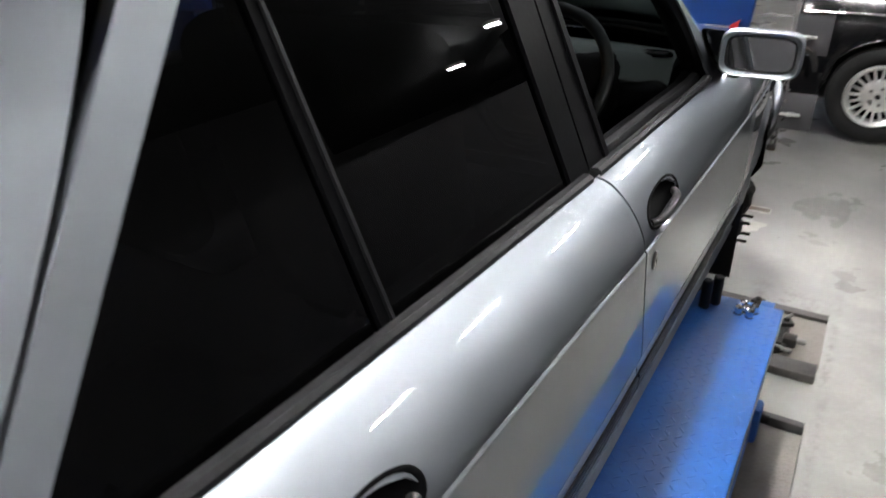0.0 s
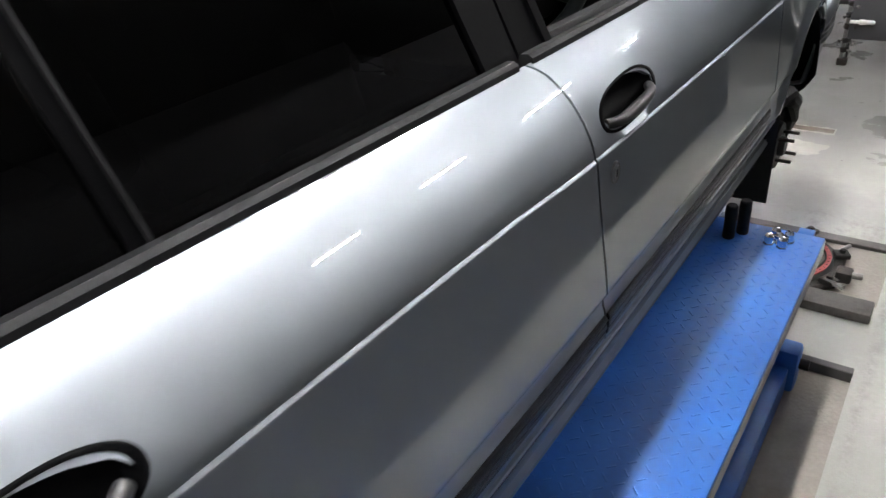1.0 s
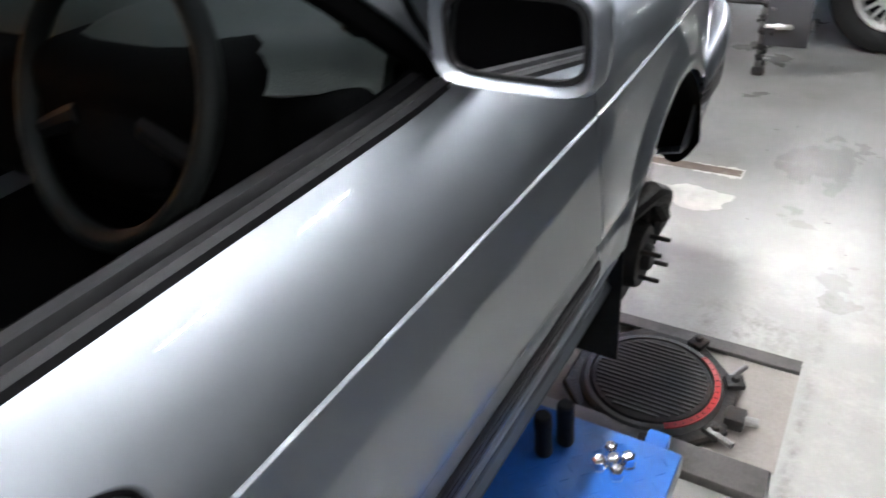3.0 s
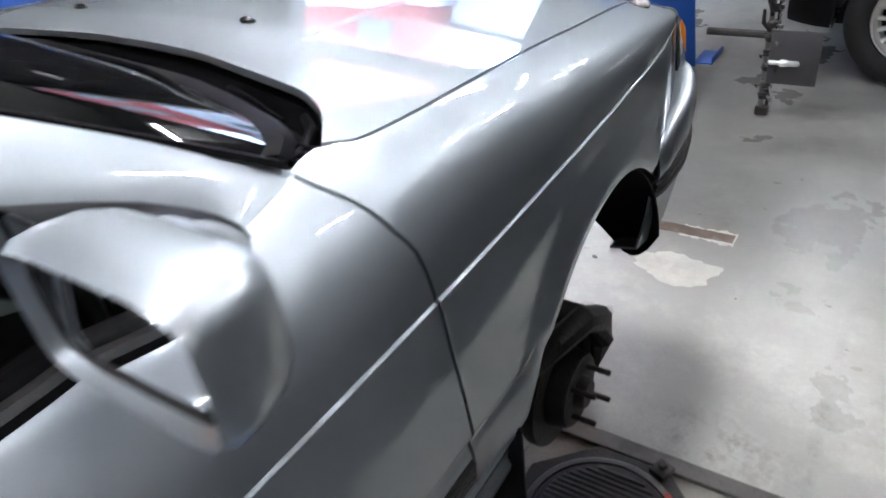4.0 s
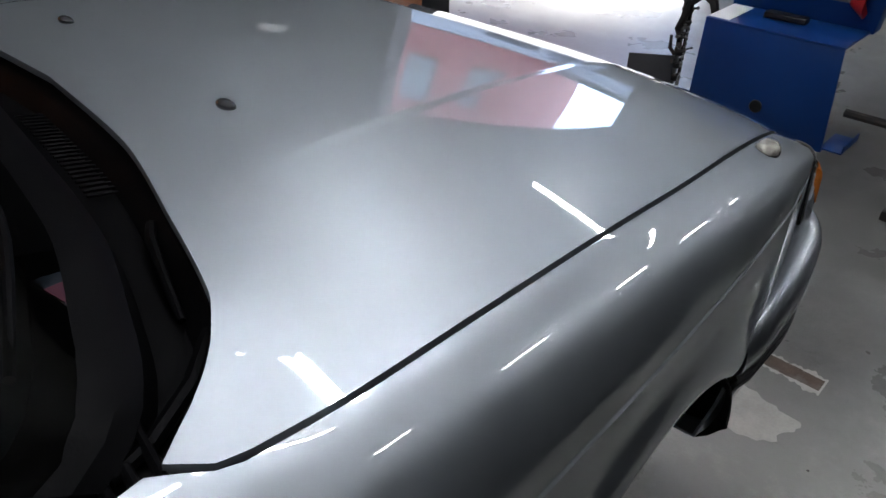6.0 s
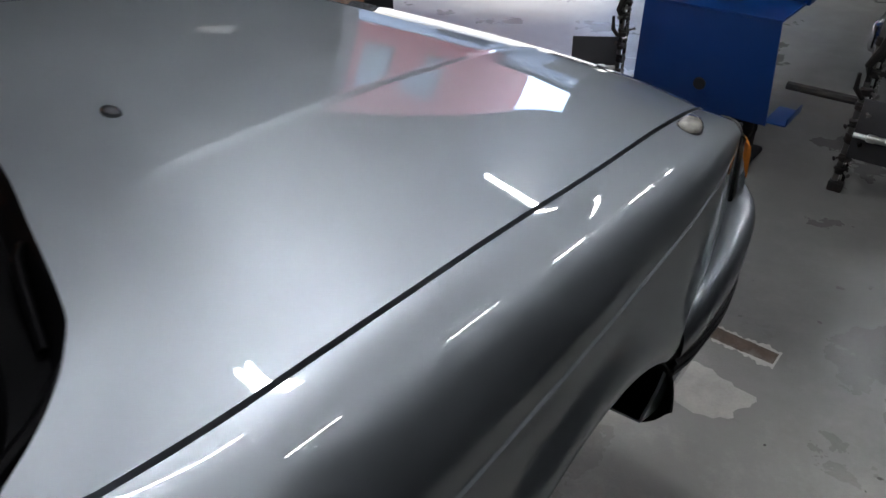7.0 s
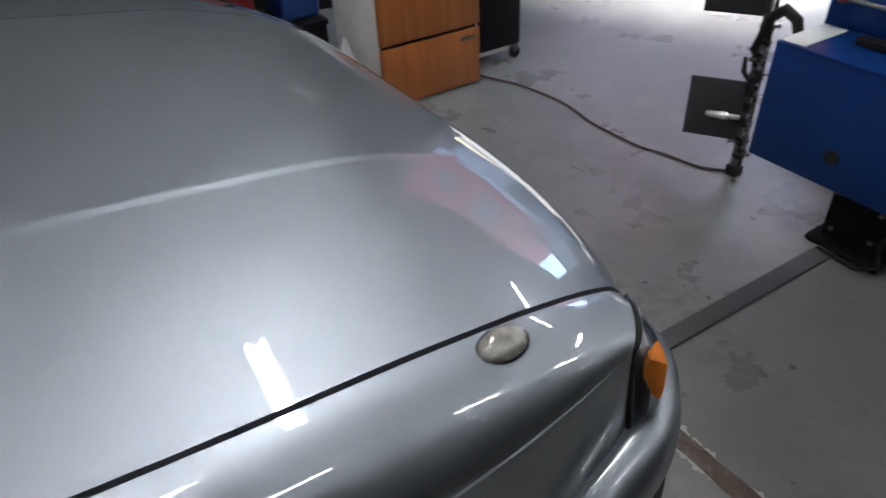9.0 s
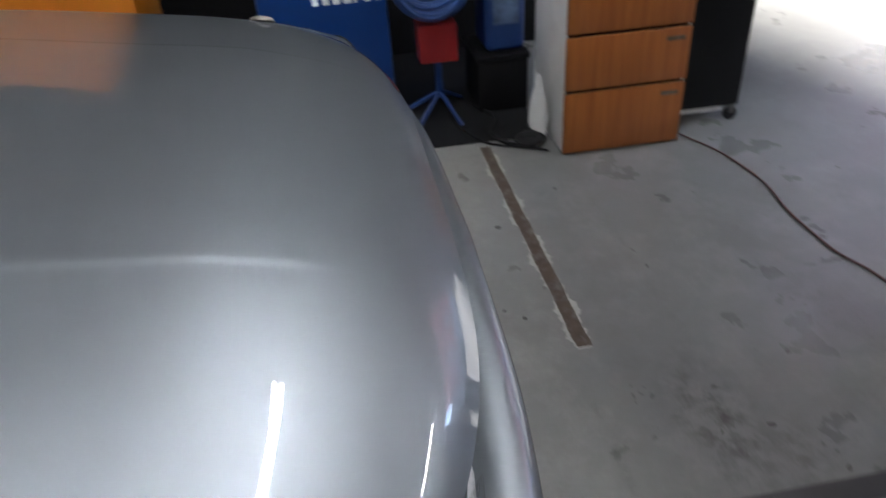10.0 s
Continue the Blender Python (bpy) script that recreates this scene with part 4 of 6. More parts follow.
# ---------------------------------------------------------------- mirror
def mirror(side, door):
    def ring(y, cx, cz, w, h, p=0.42):
        out = []
        for j in range(28):
            a = 2 * math.pi * j / 28
            c, s_ = math.cos(a), math.sin(a)
            out.append((side * (cx + w * math.copysign(abs(c) ** p, c)), y, cz + h * math.copysign(abs(s_) ** p, s_)))
        return out
    spec = [(-0.746, 0.888, 1.238, 0.080, 0.043), (-0.758, 0.888, 1.238, 0.086, 0.048), (-0.762, 0.888, 1.238, 0.091, 0.053), (-0.752, 0.888, 1.238, 0.0955, 0.0575), (-0.735, 0.888, 1.238, 0.096, 0.058),
            (-0.71, 0.886, 1.237, 0.092, 0.055), (-0.692, 0.884, 1.236, 0.083, 0.048), (-0.680, 0.882, 1.236, 0.068, 0.038), (-0.673, 0.880, 1.236, 0.046, 0.024), (-0.671, 0.880, 1.236, 0.02, 0.01)]
    verts = [v for r in spec for v in ring(*r)]
    faces = grid_faces(len(spec), 28, wrap=True, flip=side > 0)
    faces.append(tuple(range((len(spec) - 1) * 28, len(spec) * 28)))
    h = ob_from("mirror_housing", verts, faces, M_SILVER, door, "silver door mirror housing")
    v = [(p[0], -0.7450 + 0.12 * (p[2] - 1.238), p[2]) for p in ring(0, 0.888, 1.238, 0.080, 0.043)]
    ob_from("mirror_glass", v, [tuple(range(28)) if side < 0 else tuple(range(28))[::-1]], M_MIRROR, h, "mirror glass", smooth=False)
    v = ring(-0.7525, 0.888, 1.238, 0.081, 0.044) + ring(-0.7525, 0.888, 1.238, 0.076, 0.039) + ring(-0.7495, 0.888, 1.238, 0.0755, 0.0385)
    ob_from("mirror_gasket", v, grid_faces(3, 28, wrap=True), M_RUBBER, h, "black mirror gasket")
    # triangular foot between door corner and head, with its black gasket
    def chaikin(q):
        return [p for u, v in zip(q, q[1:] + q[:1]) for p in ((u[0] * 0.75 + v[0] * 0.25, u[1] * 0.75 + v[1] * 0.25), (u[0] * 0.25 + v[0] * 0.75, u[1] * 0.25 + v[1] * 0.75))]
    rings = [(-0.569, [(0.783, 1.171), (0.786, 1.175), (0.782, 1.179), (0.776, 1.178), (0.775, 1.173)]),
             (-0.585, [(0.805, 1.164), (0.806, 1.184), (0.786, 1.200), (0.760, 1.194), (0.757, 1.170)]),
             (-0.61, [(0.812, 1.164), (0.822, 1.193), (0.805, 1.222), (0.762, 1.216), (0.750, 1.185)]),
             (-0.65, [(0.814, 1.166), (0.850, 1.198), (0.845, 1.248), (0.778, 1.250), (0.745, 1.222)]),
             (-0.69, [(0.816, 1.170), (0.885, 1.200), (0.880, 1.268), (0.795, 1.274), (0.742, 1.258)]),
             (-0.73, [(0.816, 1.172), (0.885, 1.200), (0.880, 1.268), (0.795, 1.280), (0.735, 1.285)])]
    for nm, grow, back, m_, lb in (("mirror_foot", 0.0, 0.0, M_SILVER, "silver mirror foot"), ("foot_gasket", 0.008, 0.013, M_PILLAR, "black mirror foot gasket")):
        verts = []
        for y, q in rings:
            q = chaikin(chaikin(q))
            cx, cz = sum(p[0] for p in q) / len(q), sum(p[1] for p in q) / len(q)
            for x, z in q:
                l = math.hypot(x - cx, z - cz)
                k = 1 + (grow / l if z > cz and x < cx + 0.01 else 0)
                low = 1 if z < cz else 0.1
                verts.append((side * (cx + (x - cx) * k - back * 0.5), y, cz + (z - cz) * k - back * low))
        nq = 20
        fs = grid_faces(len(rings), nq, wrap=True, flip=side < 0)
        fs.append(tuple(range(nq)) if side < 0 else tuple(range(nq))[::-1])
        ob_from(nm, verts, fs, m_, h, lb)


for side in (1, -1):
    mirror(side, f_doors[side][0])

# ---------------------------------------------------------------- front end
f_bump_x = cubic([0, 0.1, 0.22, 0.34, 0.42, 0.5, 0.6, 0.8, 1.0], [0.815, 0.824, 0.824, 0.812, 0.795, 0.755, 0.67, 0.36, 0.0])
f_bump_y = cubic([0, 0.1, 0.22, 0.34, 0.42, 0.5, 0.6, 0.8, 1.0], [0.455, 0.52, 0.61, 0.70, 0.755, 0.81, 0.866, 0.903, 0.912])


def bumper(parent):
    n = 120
    path = []
    for i in range(n + 1):
        k = -1 + 2 * i / n
        t = 1 - abs(k)
        sgn = 1 if k < 0 else -1
        path.append((sgn * f_bump_x(t), f_bump_y(t), t))
    sect = [(-0.09, 0.846), (-0.06, 0.862), (-0.035, 0.869), (-0.015, 0.869), (0.0, 0.863), (0.010, 0.852), (0.0155, 0.836), (0.0175, 0.812), (0.0165, 0.785), (0.012, 0.757), (0.006, 0.735), (0.002, 0.715), (-0.002, 0.66), (-0.008, 0.62), (-0.03, 0.52), (-0.10, 0.50)]
    def swept(sec, rear_drop=0.075):
        verts = []
        for i, (x, y, t) in enumerate(path):
            a, b = path[max(i - 1, 0)], path[min(i + 1, n)]
            d = Vector((b[0] - a[0], b[1] - a[1], 0)).normalized()
            nrm = Vector((-d.y, d.x, 0)) * -1
            if nrm.dot(Vector((x, y - 0.3, 0))) < 0:
                nrm = -nrm
            drop = rear_drop * max(0, 1 - t / 0.38) ** 1.0
            for o, z in sec:
                f = 1 if z > 0.8 else max(0, (z - 0.70) / 0.1)
                verts.append((x + nrm.x * o, y + nrm.y * o, z - drop * f))
        return verts
    ob = ob_from("front_bumper", swept(sect), grid_faces(n + 1, len(sect)), M_SILVER, parent, "silver painted front bumper")
    skin(ob, 0.006)
    ob_from("bumper_strip", swept([(0.001, 0.728), (0.013, 0.726), (0.0135, 0.716), (0.009, 0.713), (0.009, 0.708), (0.0135, 0.705), (0.0135, 0.694), (0.009, 0.691), (0.009, 0.686), (0.012, 0.683), (0.009, 0.668), (-0.004, 0.666)], 0), grid_faces(n + 1, 12), M_RUBBER, ob, "black rubber bumper strip")
    return ob


bumper(car)
# front face between bonnet and bumper
verts, n = [], 40
for i in range(n + 1):
    k = -1 + 2 * i / n
    y1 = nose_y(k) - 0.005
    for dy, z in ((-0.05, 0.975), (-0.024, 0.945), (-0.020, 0.88), (-0.04, 0.84)):
        verts.append((k * 0.66, y1 + dy - 0.012, z))
ob_from("grille_panel", verts, grid_faces(n + 1, 4), M_TRIM, car, "black grille panel under the bonnet edge")


def headlight(side, parent):
    """Wrap-round lamp: ribbed clear lens, black gasket, orange corner indicator."""
    def wing_edge(v):
        """The wing's front edge: over the shoulder, then down the flank."""
        q = min(v / 0.45, 1)
        p = side_pt(lerp(0.787, 0.707, q ** 0.75) + 0.004, q)
        if v > 0.45:
            k = (v - 0.45) / 0.55
            z = lerp(p.z, 0.800, k)
            p = Vector((flank_x(0.711, z) - 0.002 + 0.004 * k, lerp(p.y, 0.722, k * k), z))
        return p
    def surf(v, u, inward=0.0):
        a = wing_edge(v)
        c = Vector((lerp(0.725, 0.825, min(v / 0.45, 1)), lerp(0.790, 0.802, min(v / 0.45, 1)), lerp(0.966, 0.812, v)))
        f = Vector((lerp(0.66, 0.60, min(v / 0.3, 1)), lerp(0.792, 0.822, min(v / 0.3, 1)), lerp(0.955, 0.850, v)))
        p = a * (1 - u) ** 2 + c * 2 * u * (1 - u) + f * u * u
        return Vector((side * (p.x - inward * 0.8), p.y - inward * 0.7, p.z))
    def sheet(name, vs, us, inward, material, owner, label, smooth=True):
        verts = [surf(v, u, inward(i, j, len(vs), len(us))) for i, v in enumerate(vs) for j, u in enumerate(us)]
        return ob_from(name, verts, grid_faces(len(vs), len(us), flip=side > 0), material, owner, label, smooth=smooth)
    lamp = sheet("headlight", ys(0, 1, 20), ys(0, 1, 24), lambda i, j, n, m: 0.0, M_LENS, parent, "clear headlight with orange indicator")
    sheet("reflector", ys(0.03, 0.98, 16), ys(0.02, 1, 60), lambda i, j, n, m: (0.012 + 0.0022 * (j % 2)) * min(1, 5 * min(i, n - 1 - i) / n, 6 * min(j, m) / m), M_REFLECTOR, lamp, "ribbed bright lamp reflector", False)
    verts = [surf(0.47 + (i / 8 - 0.5) * 0.36 * math.sin(math.pi * (0.10 + 0.82 * j / 21)), lerp(0.06, 0.42, j / 21), -0.0015 + 0.0013 * (j % 2)) for i in range(9) for j in range(22)]
    ob_from("indicator", verts, grid_faces(9, 22, flip=side > 0), M_ORANGE, lamp, "ribbed orange indicator", smooth=False)
    part("gasket", tube_bm([surf(v, 0, 0.001) for v in ys(0, 1, 24)], [0.003 + 0.0015 * min(1, 3 * v) for v in ys(0, 1, 24)], 8), M_RUBBER, lamp, "black headlight gasket")
    part("gasket_edge", tube_bm([surf(1, u, 0.001) for u in ys(0, 1, 12)], 0.003, 6), M_RUBBER, lamp, "black lower lamp edge")


for side in (1, -1):
    headlight(side, car)
    # small oval marker lamp on the wing
    y, s = 0.556, 0.16
    p = side_pt(y, s)
    q = side_pt(y, s + 0.05)
    nrm = Vector((-(q.z - p.z), 0, q.x - p.x)).normalized() + Vector((0, 0.12, 0))
    if nrm.z < 0:
        nrm = -nrm
    nrm.x *= side
    nrm.normalize()
    ahead = Vector((-0.10 * side, 1, 0))
    ahead = (ahead - nrm * ahead.dot(nrm)).normalized()
    across = ahead.cross(nrm)
    m = Matrix.Translation((side * p.x, p.y, p.z)) @ Matrix((across, ahead, nrm)).transposed().to_4x4()
    lens = part("marker_lamp", lathe_bm([(0, 0.0135), (0.008, 0.0128), (0.0135, 0.0105), (0.017, 0.0065), (0.0182, 0.003), (0.0182, -0.004)], m @ Matrix.Diagonal((1.0, 1.65, 1, 1)), 32), M_BEIGE, car, "pale oval marker lamp")
    part("marker_base", lathe_bm([(0.0184, 0.0030), (0.0192, 0.0024), (0.0198, -0.001), (0.0184, -0.006)], m @ Matrix.Diagonal((1.0, 1.65, 1, 1)), 32), M_RUBBER, lens, "black lamp gasket")

# ---------------------------------------------------------------- hub, brake, mud flap, underside
def hub(side, parent):
    m = Matrix.Translation((side * 0.785, 0.05, 0.44)) @ Matrix.Rotation(side * math.pi / 2, 4, "Y")
    disc = part("brake_disc", lathe_bm([(0.03, -0.03), (0.13, -0.03), (0.132, -0.026), (0.132, -0.008), (0.13, -0.004), (0.085, -0.004), (0.08, 0.03), (0.076, 0.036), (0.035, 0.036), (0.033, 0.05), (0.028, 0.056), (0, 0.056)], m, 40), M_IRON, parent, "rusty dark brake disc and hub")
    for i in range(4):
        a = math.pi / 4 + i * math.pi / 2
        b = lathe_bm([(0, 0.085), (0.005, 0.085), (0.006, 0.082), (0.006, 0.03)], m @ Matrix.Translation((0.052 * math.cos(a), 0.052 * math.sin(a), 0)), 10)
        part("wheel_stud", b, M_IRON, disc)
    b = box_bm((side * 0.76 - 0.05, 0.115, 0.40), (side * 0.76 + 0.05, 0.185, 0.56), 0.022, 3)
    part("brake_caliper", b, M_IRON, disc, "dark brake caliper")
    part("knuckle", tube_bm([(side * 0.76, -0.05, 0.55), (side * 0.80, 0.0, 0.60), (side * 0.82, 0.07, 0.61), (side * 0.825, 0.13, 0.57), (side * 0.82, 0.155, 0.50), (side * 0.80, 0.15, 0.42)], [0.02, 0.026, 0.028, 0.03, 0.028, 0.02], 10), M_IRON, disc, "dark cast knuckle")
    part("suspension_strut", tube_bm([(side * 0.66, 0.03, 0.45), (side * 0.60, 0.02, 0.80)], 0.028, 12), M_IRON, parent, "dark suspension strut")
    part("lower_arm", tube_bm([(side * 0.70, 0.03, 0.36), (side * 0.35, 0.0, 0.42)], 0.022, 10), M_IRON, parent, "dark suspension arm")


for side in (1, -1):
    hub(side, car)
    part("mud_flap", box_bm((side * 0.80 - 0.065, -0.265, 0.378), (side * 0.80 + 0.065, -0.257, 0.66), 0.003), M_RUBBER, car, "black rubber mud flap")
part("underbody", box_bm((-0.70, -3.3, 0.56), (0.70, -0.32, 0.62), 0.02), M_INNER, car, "dark underbody")
part("engine_bay", box_bm((-0.52, -0.30, 0.50), (0.52, 0.72, 0.80), 0.03), M_INNER, car, "dark engine bay")
part("cabin_floor", box_bm((-0.66, -2.5, 0.63), (0.66, -0.35, 0.66), 0.01), M_CLOTH, car, "dark carpeted cabin floor")

# ---------------------------------------------------------------- cabin
def rounded(lo, hi, r, seg=4):
    return box_bm(lo, hi, r, seg)


b = rounded((-0.68, -0.78, 0.86), (0.68, -0.48, 1.135), 0.05, 5)
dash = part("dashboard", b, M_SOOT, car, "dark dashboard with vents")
verts, n = [], 40
for i in range(n + 1):
    x = lerp(-0.66, 0.66, i / n)
    hump = 0.045 * math.exp(-(((x - 0.36) / 0.20) ** 4))
    for t in ys(0, 1, 12):
        y = lerp(f_glassbase(abs(x)) - 0.06, -0.665 - 0.19 * math.exp(-(((x - 0.36) / 0.20) ** 4)), t)
        verts.append((x, y, 1.138 + 0.02 * math.sin(math.pi * t * 0.8) + hump * max(0, (t - 0.25) / 0.75) ** 0.7 - (0.04 * max(0, (t - 0.85) / 0.15) ** 2)))
skin(ob_from("dash_top", verts, grid_faces(n + 1, 12, flip=True), M_DASH, dash, "grey-green dash top"), 0.03)
b = rounded((0.20, -0.872, 0.98), (0.54, -0.80, 1.165), 0.03)
part("instrument_panel", b, M_SOOT, dash, "black instrument panel")
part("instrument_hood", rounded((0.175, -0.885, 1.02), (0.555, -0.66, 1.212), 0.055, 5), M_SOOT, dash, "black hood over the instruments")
mv = pose(0.607, -0.628, 1.192, 4, 0, 0) @ Matrix.Diagonal((1.0, 0.62, 1, 1))
vent = part("side_vent", lathe_bm([(0.047, -0.004), (0.046, 0.003), (0.041, 0.006), (0.036, 0.004), (0.034, -0.004), (0, -0.006)], mv, 28), M_TRIM, dash, "black oval side air vent")
for i in range(4):
    part("vent_slat", box_bm((0.580, -0.643 + i * 0.009, 1.190), (0.634, -0.640 + i * 0.009, 1.196), 0.001), M_BLACK, vent)
wc, tilt = Vector((0.366, -0.874, 1.153)), radians(63)
mw = Matrix.Translation(wc) @ Matrix.Rotation(tilt, 4, "X")
pts = [mw @ Vector((0.185 * math.cos(a), 0.185 * math.sin(a), 0)) for a in [2 * math.pi * i / 48 for i in range(48)]]
wheel = part("steering_wheel", tube_bm(pts, 0.0165, 12, closed=True), M_WHEEL, car, "black leather steering wheel")
b = bmesh.new()
bmesh.ops.create_uvsphere(b, u_segments=24, v_segments=14, radius=1)
for v in b.verts:
    c = v.co.copy()
    v.co = mw @ Vector((math.copysign(abs(c.x) ** 0.7, c.x) * 0.118, math.copysign(abs(c.y) ** 0.7, c.y) * 0.088 - 0.025, -0.03 + 0.034 * c.z))
part("wheel_hub", b, M_CLOTH, wheel, "dark grey wheel centre pad")
for a in (200, 340):
    p = [mw @ Vector((r * math.cos(radians(a)), r * math.sin(radians(a)), -0.012)) for r in (0.07, 0.13, 0.18)]
    part("wheel_spoke", tube_bm(p, [0.022, 0.018, 0.014], 10), M_BLACK, wheel)
part("steering_column", tube_bm([mw @ Vector((0, 0, -0.02)), mw @ Vector((0, 0, -0.16))], [0.05, 0.06], 16), M_SOOT, car, "black steering column cowl")
for sx in (1, -1):
    part("column_stalk", tube_bm([mw @ Vector((sx * 0.04, 0.01, -0.06)), mw @ Vector((sx * 0.13, 0.03, -0.05)), mw @ Vector((sx * 0.16, 0.035, -0.045))], [0.009, 0.008, 0.012], 10), M_DASH, car, "grey column stalk")


def seat(x, y, parent, name="front_seat"):
    s = part(name, rounded((x - 0.25, y - 0.02, 0.74), (x + 0.25, y + 0.48, 0.90), 0.06, 4), M_CLOTH, parent, "dark cloth seat cushion")
    b = rounded((x - 0.25, -0.07, 0.0), (x + 0.25, 0.07, 0.60), 0.06, 4)
    b.transform(pose(0, y - 0.03, 0.84, 14, 0, 0))
    part("backrest", b, M_CLOTH, s, "dark cloth backrest")
    b = rounded((x - 0.13, -0.045, 0.62), (x + 0.13, 0.045, 0.80), 0.04, 4)
    b.transform(pose(0, y - 0.05, 0.84, 14, 0, 0))
    part("headrest", b, M_CLOTH, s, "dark cloth headrest")


for x in (0.36, -0.36):
    seat(x, -1.62, car)
    seat(x, -2.45, car, "rear_seat")

# ---------------------------------------------------------------- front wall with red office and roller door opening
DX0, DX1, DZ = -4.85, -1.5, 3.18
slab("wall_north", (X0, Y1, 0), (DX0, Y1 + 0.25, ZC), M_WALL, "grey front wall beside the roller door", "wall")
slab("wall_north_middle", (DX1, Y1, 0), (-1.25, Y1 + 0.25, ZC), M_WALL, "grey front wall beside the roller door", "wall")
b = bmesh.new()
for yy in (Y1, Y1 + 0.25):
    b.faces.new([b.verts.new(p) for p in ((DX0, yy, 4.08), (DX1, yy, 2.70), (DX1, yy, ZC), (DX0, yy, ZC))])
bmesh.ops.bridge_loops(b, edges=b.edges[:])
tagged(part("wall_north_header", b, M_WALL, None, "grey wall over the opening with a sloping lintel", smooth=False), "", "wall", "", "structure")


M_STRIPFLAT = mat("rusty_floor_strip", (0.085, 0.06, 0.042), 0.6, 0.2, vary=0.4, scale=14, dirt=(0.22, 0.20, 0.18), dirt_amount=0.7, dirt_scale=16)
M_GROUND_FLOOR = mat("grey_render", (0.38, 0.37, 0.39), 0.8, vary=0.1, dirt=(0.25, 0.24, 0.23), dirt_amount=0.5)


def red_house(x0, x1, y, z0, z1):
    """House across the yard: pale ground floor with dark openings, red upper floor with windows."""
    o = thing("red_house", "house with pale ground floor and red upper floor across the yard", "house")
    part("wall", box_bm((x0, y, 0), (x1, y + 2.5, z0), 0.02), M_GROUND_FLOOR, o, "pale ground floor wall")
    part("wall", box_bm((x0, y - 0.06, z0 + 0.01), (x1, y + 2.5, z1), 0.02), M_REDWALL, o, "red rendered upper wall")
    part("roof_edge", box_bm((x0 - 0.2, y - 0.3, z1 + 0.01), (x1 + 0.2, y + 2.7, z1 + 0.25), 0.03), M_GREYPLATE, o, "grey roof edge")
    n = int((x1 - x0) / 2.0)
    for i in range(n):
        a = x1 - 1.8 - i * 2.0
        f = part("window", box_bm((a, y - 0.10, z0 + 1.0), (a + 1.0, y - 0.062, z0 + 2.7), 0.01), M_GREYPLATE, o, "grey window frame")
        for k in range(2):
            part("pane", box_bm((a + 0.06 + k * 0.46, y - 0.115, z0 + 1.06), (a + 0.48 + k * 0.46, y - 0.102, z0 + 2.64), 0.004), M_PANE, f)
        if i % 2 == 0:
            part("opening", box_bm((a + 0.1, y - 0.03, 0.02), (a + 1.5, y - 0.004, 2.2), 0.01), M_GREYPLATE, o, "dark garage opening")
    return o


red_house(-19.0, -6.7, 11.5, 2.9, 9.2)
gar = thing("grey_garage", "low grey rendered garage across the yard", "garage")
part("wall", box_bm((-6.55, 12.2, 0), (-1.5, 15.5, 3.75), 0.02), M_GROUND_FLOOR, gar, "grey rendered wall")
part("roof", box_bm((-6.6, 12.0, 3.76), (-1.3, 15.7, 3.92), 0.03), M_GREYPLATE, gar, "grey flat roof edge")
for wx in (-5.6, -3.6):
    part("garage_door", box_bm((wx, 12.16, 0.02), (wx + 1.5, 12.196, 2.3), 0.01), M_STRIPFLAT, gar, "brown garage door")
sign = thing("wall_notice", "small white notice on the dark partition", "notice")
part("board", box_bm((-3.498, 2.48, 1.80), (-3.490, 2.76, 1.89), 0.002), M_WHITE, sign)

# ---------------------------------------------------------------- floor details
M_CHANNEL = mat("dark_cable_cover", (0.052, 0.05, 0.05), 0.5, 0.0, vary=0.15, scale=5)
M_DARKFLOOR = mat("oily_pit_steel", (0.09, 0.083, 0.078), 0.6, 0.2, vary=0.3, scale=8, dirt=(0.03, 0.028, 0.026), dirt_amount=0.7, dirt_scale=10)
M_PATCH = mat("filler_patch", (0.42, 0.405, 0.375), 0.8, vary=0.15, scale=9, dirt=(0.3, 0.28, 0.26), dirt_amount=0.6, dirt_scale=11)


def flat(name, lo, hi, material, label, category="floor", bevel=0.002):
    return tagged(part(name, box_bm(lo, hi, bevel, 1), material, None, label, smooth=False), "", category, "", "structure")


def worn_strip(x0, x1, y0, y1, seed):
    """A rusty strip let into the floor, with crumbled pale filler along both edges."""
    rng = random.Random(seed)
    n = int((x1 - x0) / 0.004)
    def crumble(reach):
        """A wandering edge: long swells, short bites, now and then none at all."""
        ph = [rng.uniform(0, 6.28) for _ in range(4)]
        return lambda x: reach * max(0, 0.35 + 0.45 * math.sin(17 * x + ph[0]) + 0.3 * math.sin(43 * x + ph[1]) + 0.2 * math.sin(131 * x + ph[2]) + 0.15 * math.sin(307 * x + ph[3]))
    for name, grow, jit, z, m, lb in (("strip_filler", 0.010, 0.011, 0.0016, M_PATCH, "crumbled pale filler along a floor strip"), ("floor_strip", 0.0, 0.004, 0.0032, M_STRIPFLAT, "rusty brown steel strip let into the floor")):
        verts, near, far = [], crumble(grow + jit), crumble(grow + jit)
        for i in range(n + 1):
            x = lerp(x0 - grow * 0.6, x1 + grow * 0.6, i / n)
            verts += [(x, y0 - near(x), z), (x, y1 + far(x), z)]
        tagged(ob_from(name, verts, [(2 * i, 2 * i + 2, 2 * i + 3, 2 * i + 1) for i in range(n)], m, None, lb, smooth=False), "", "floor", "", "structure")


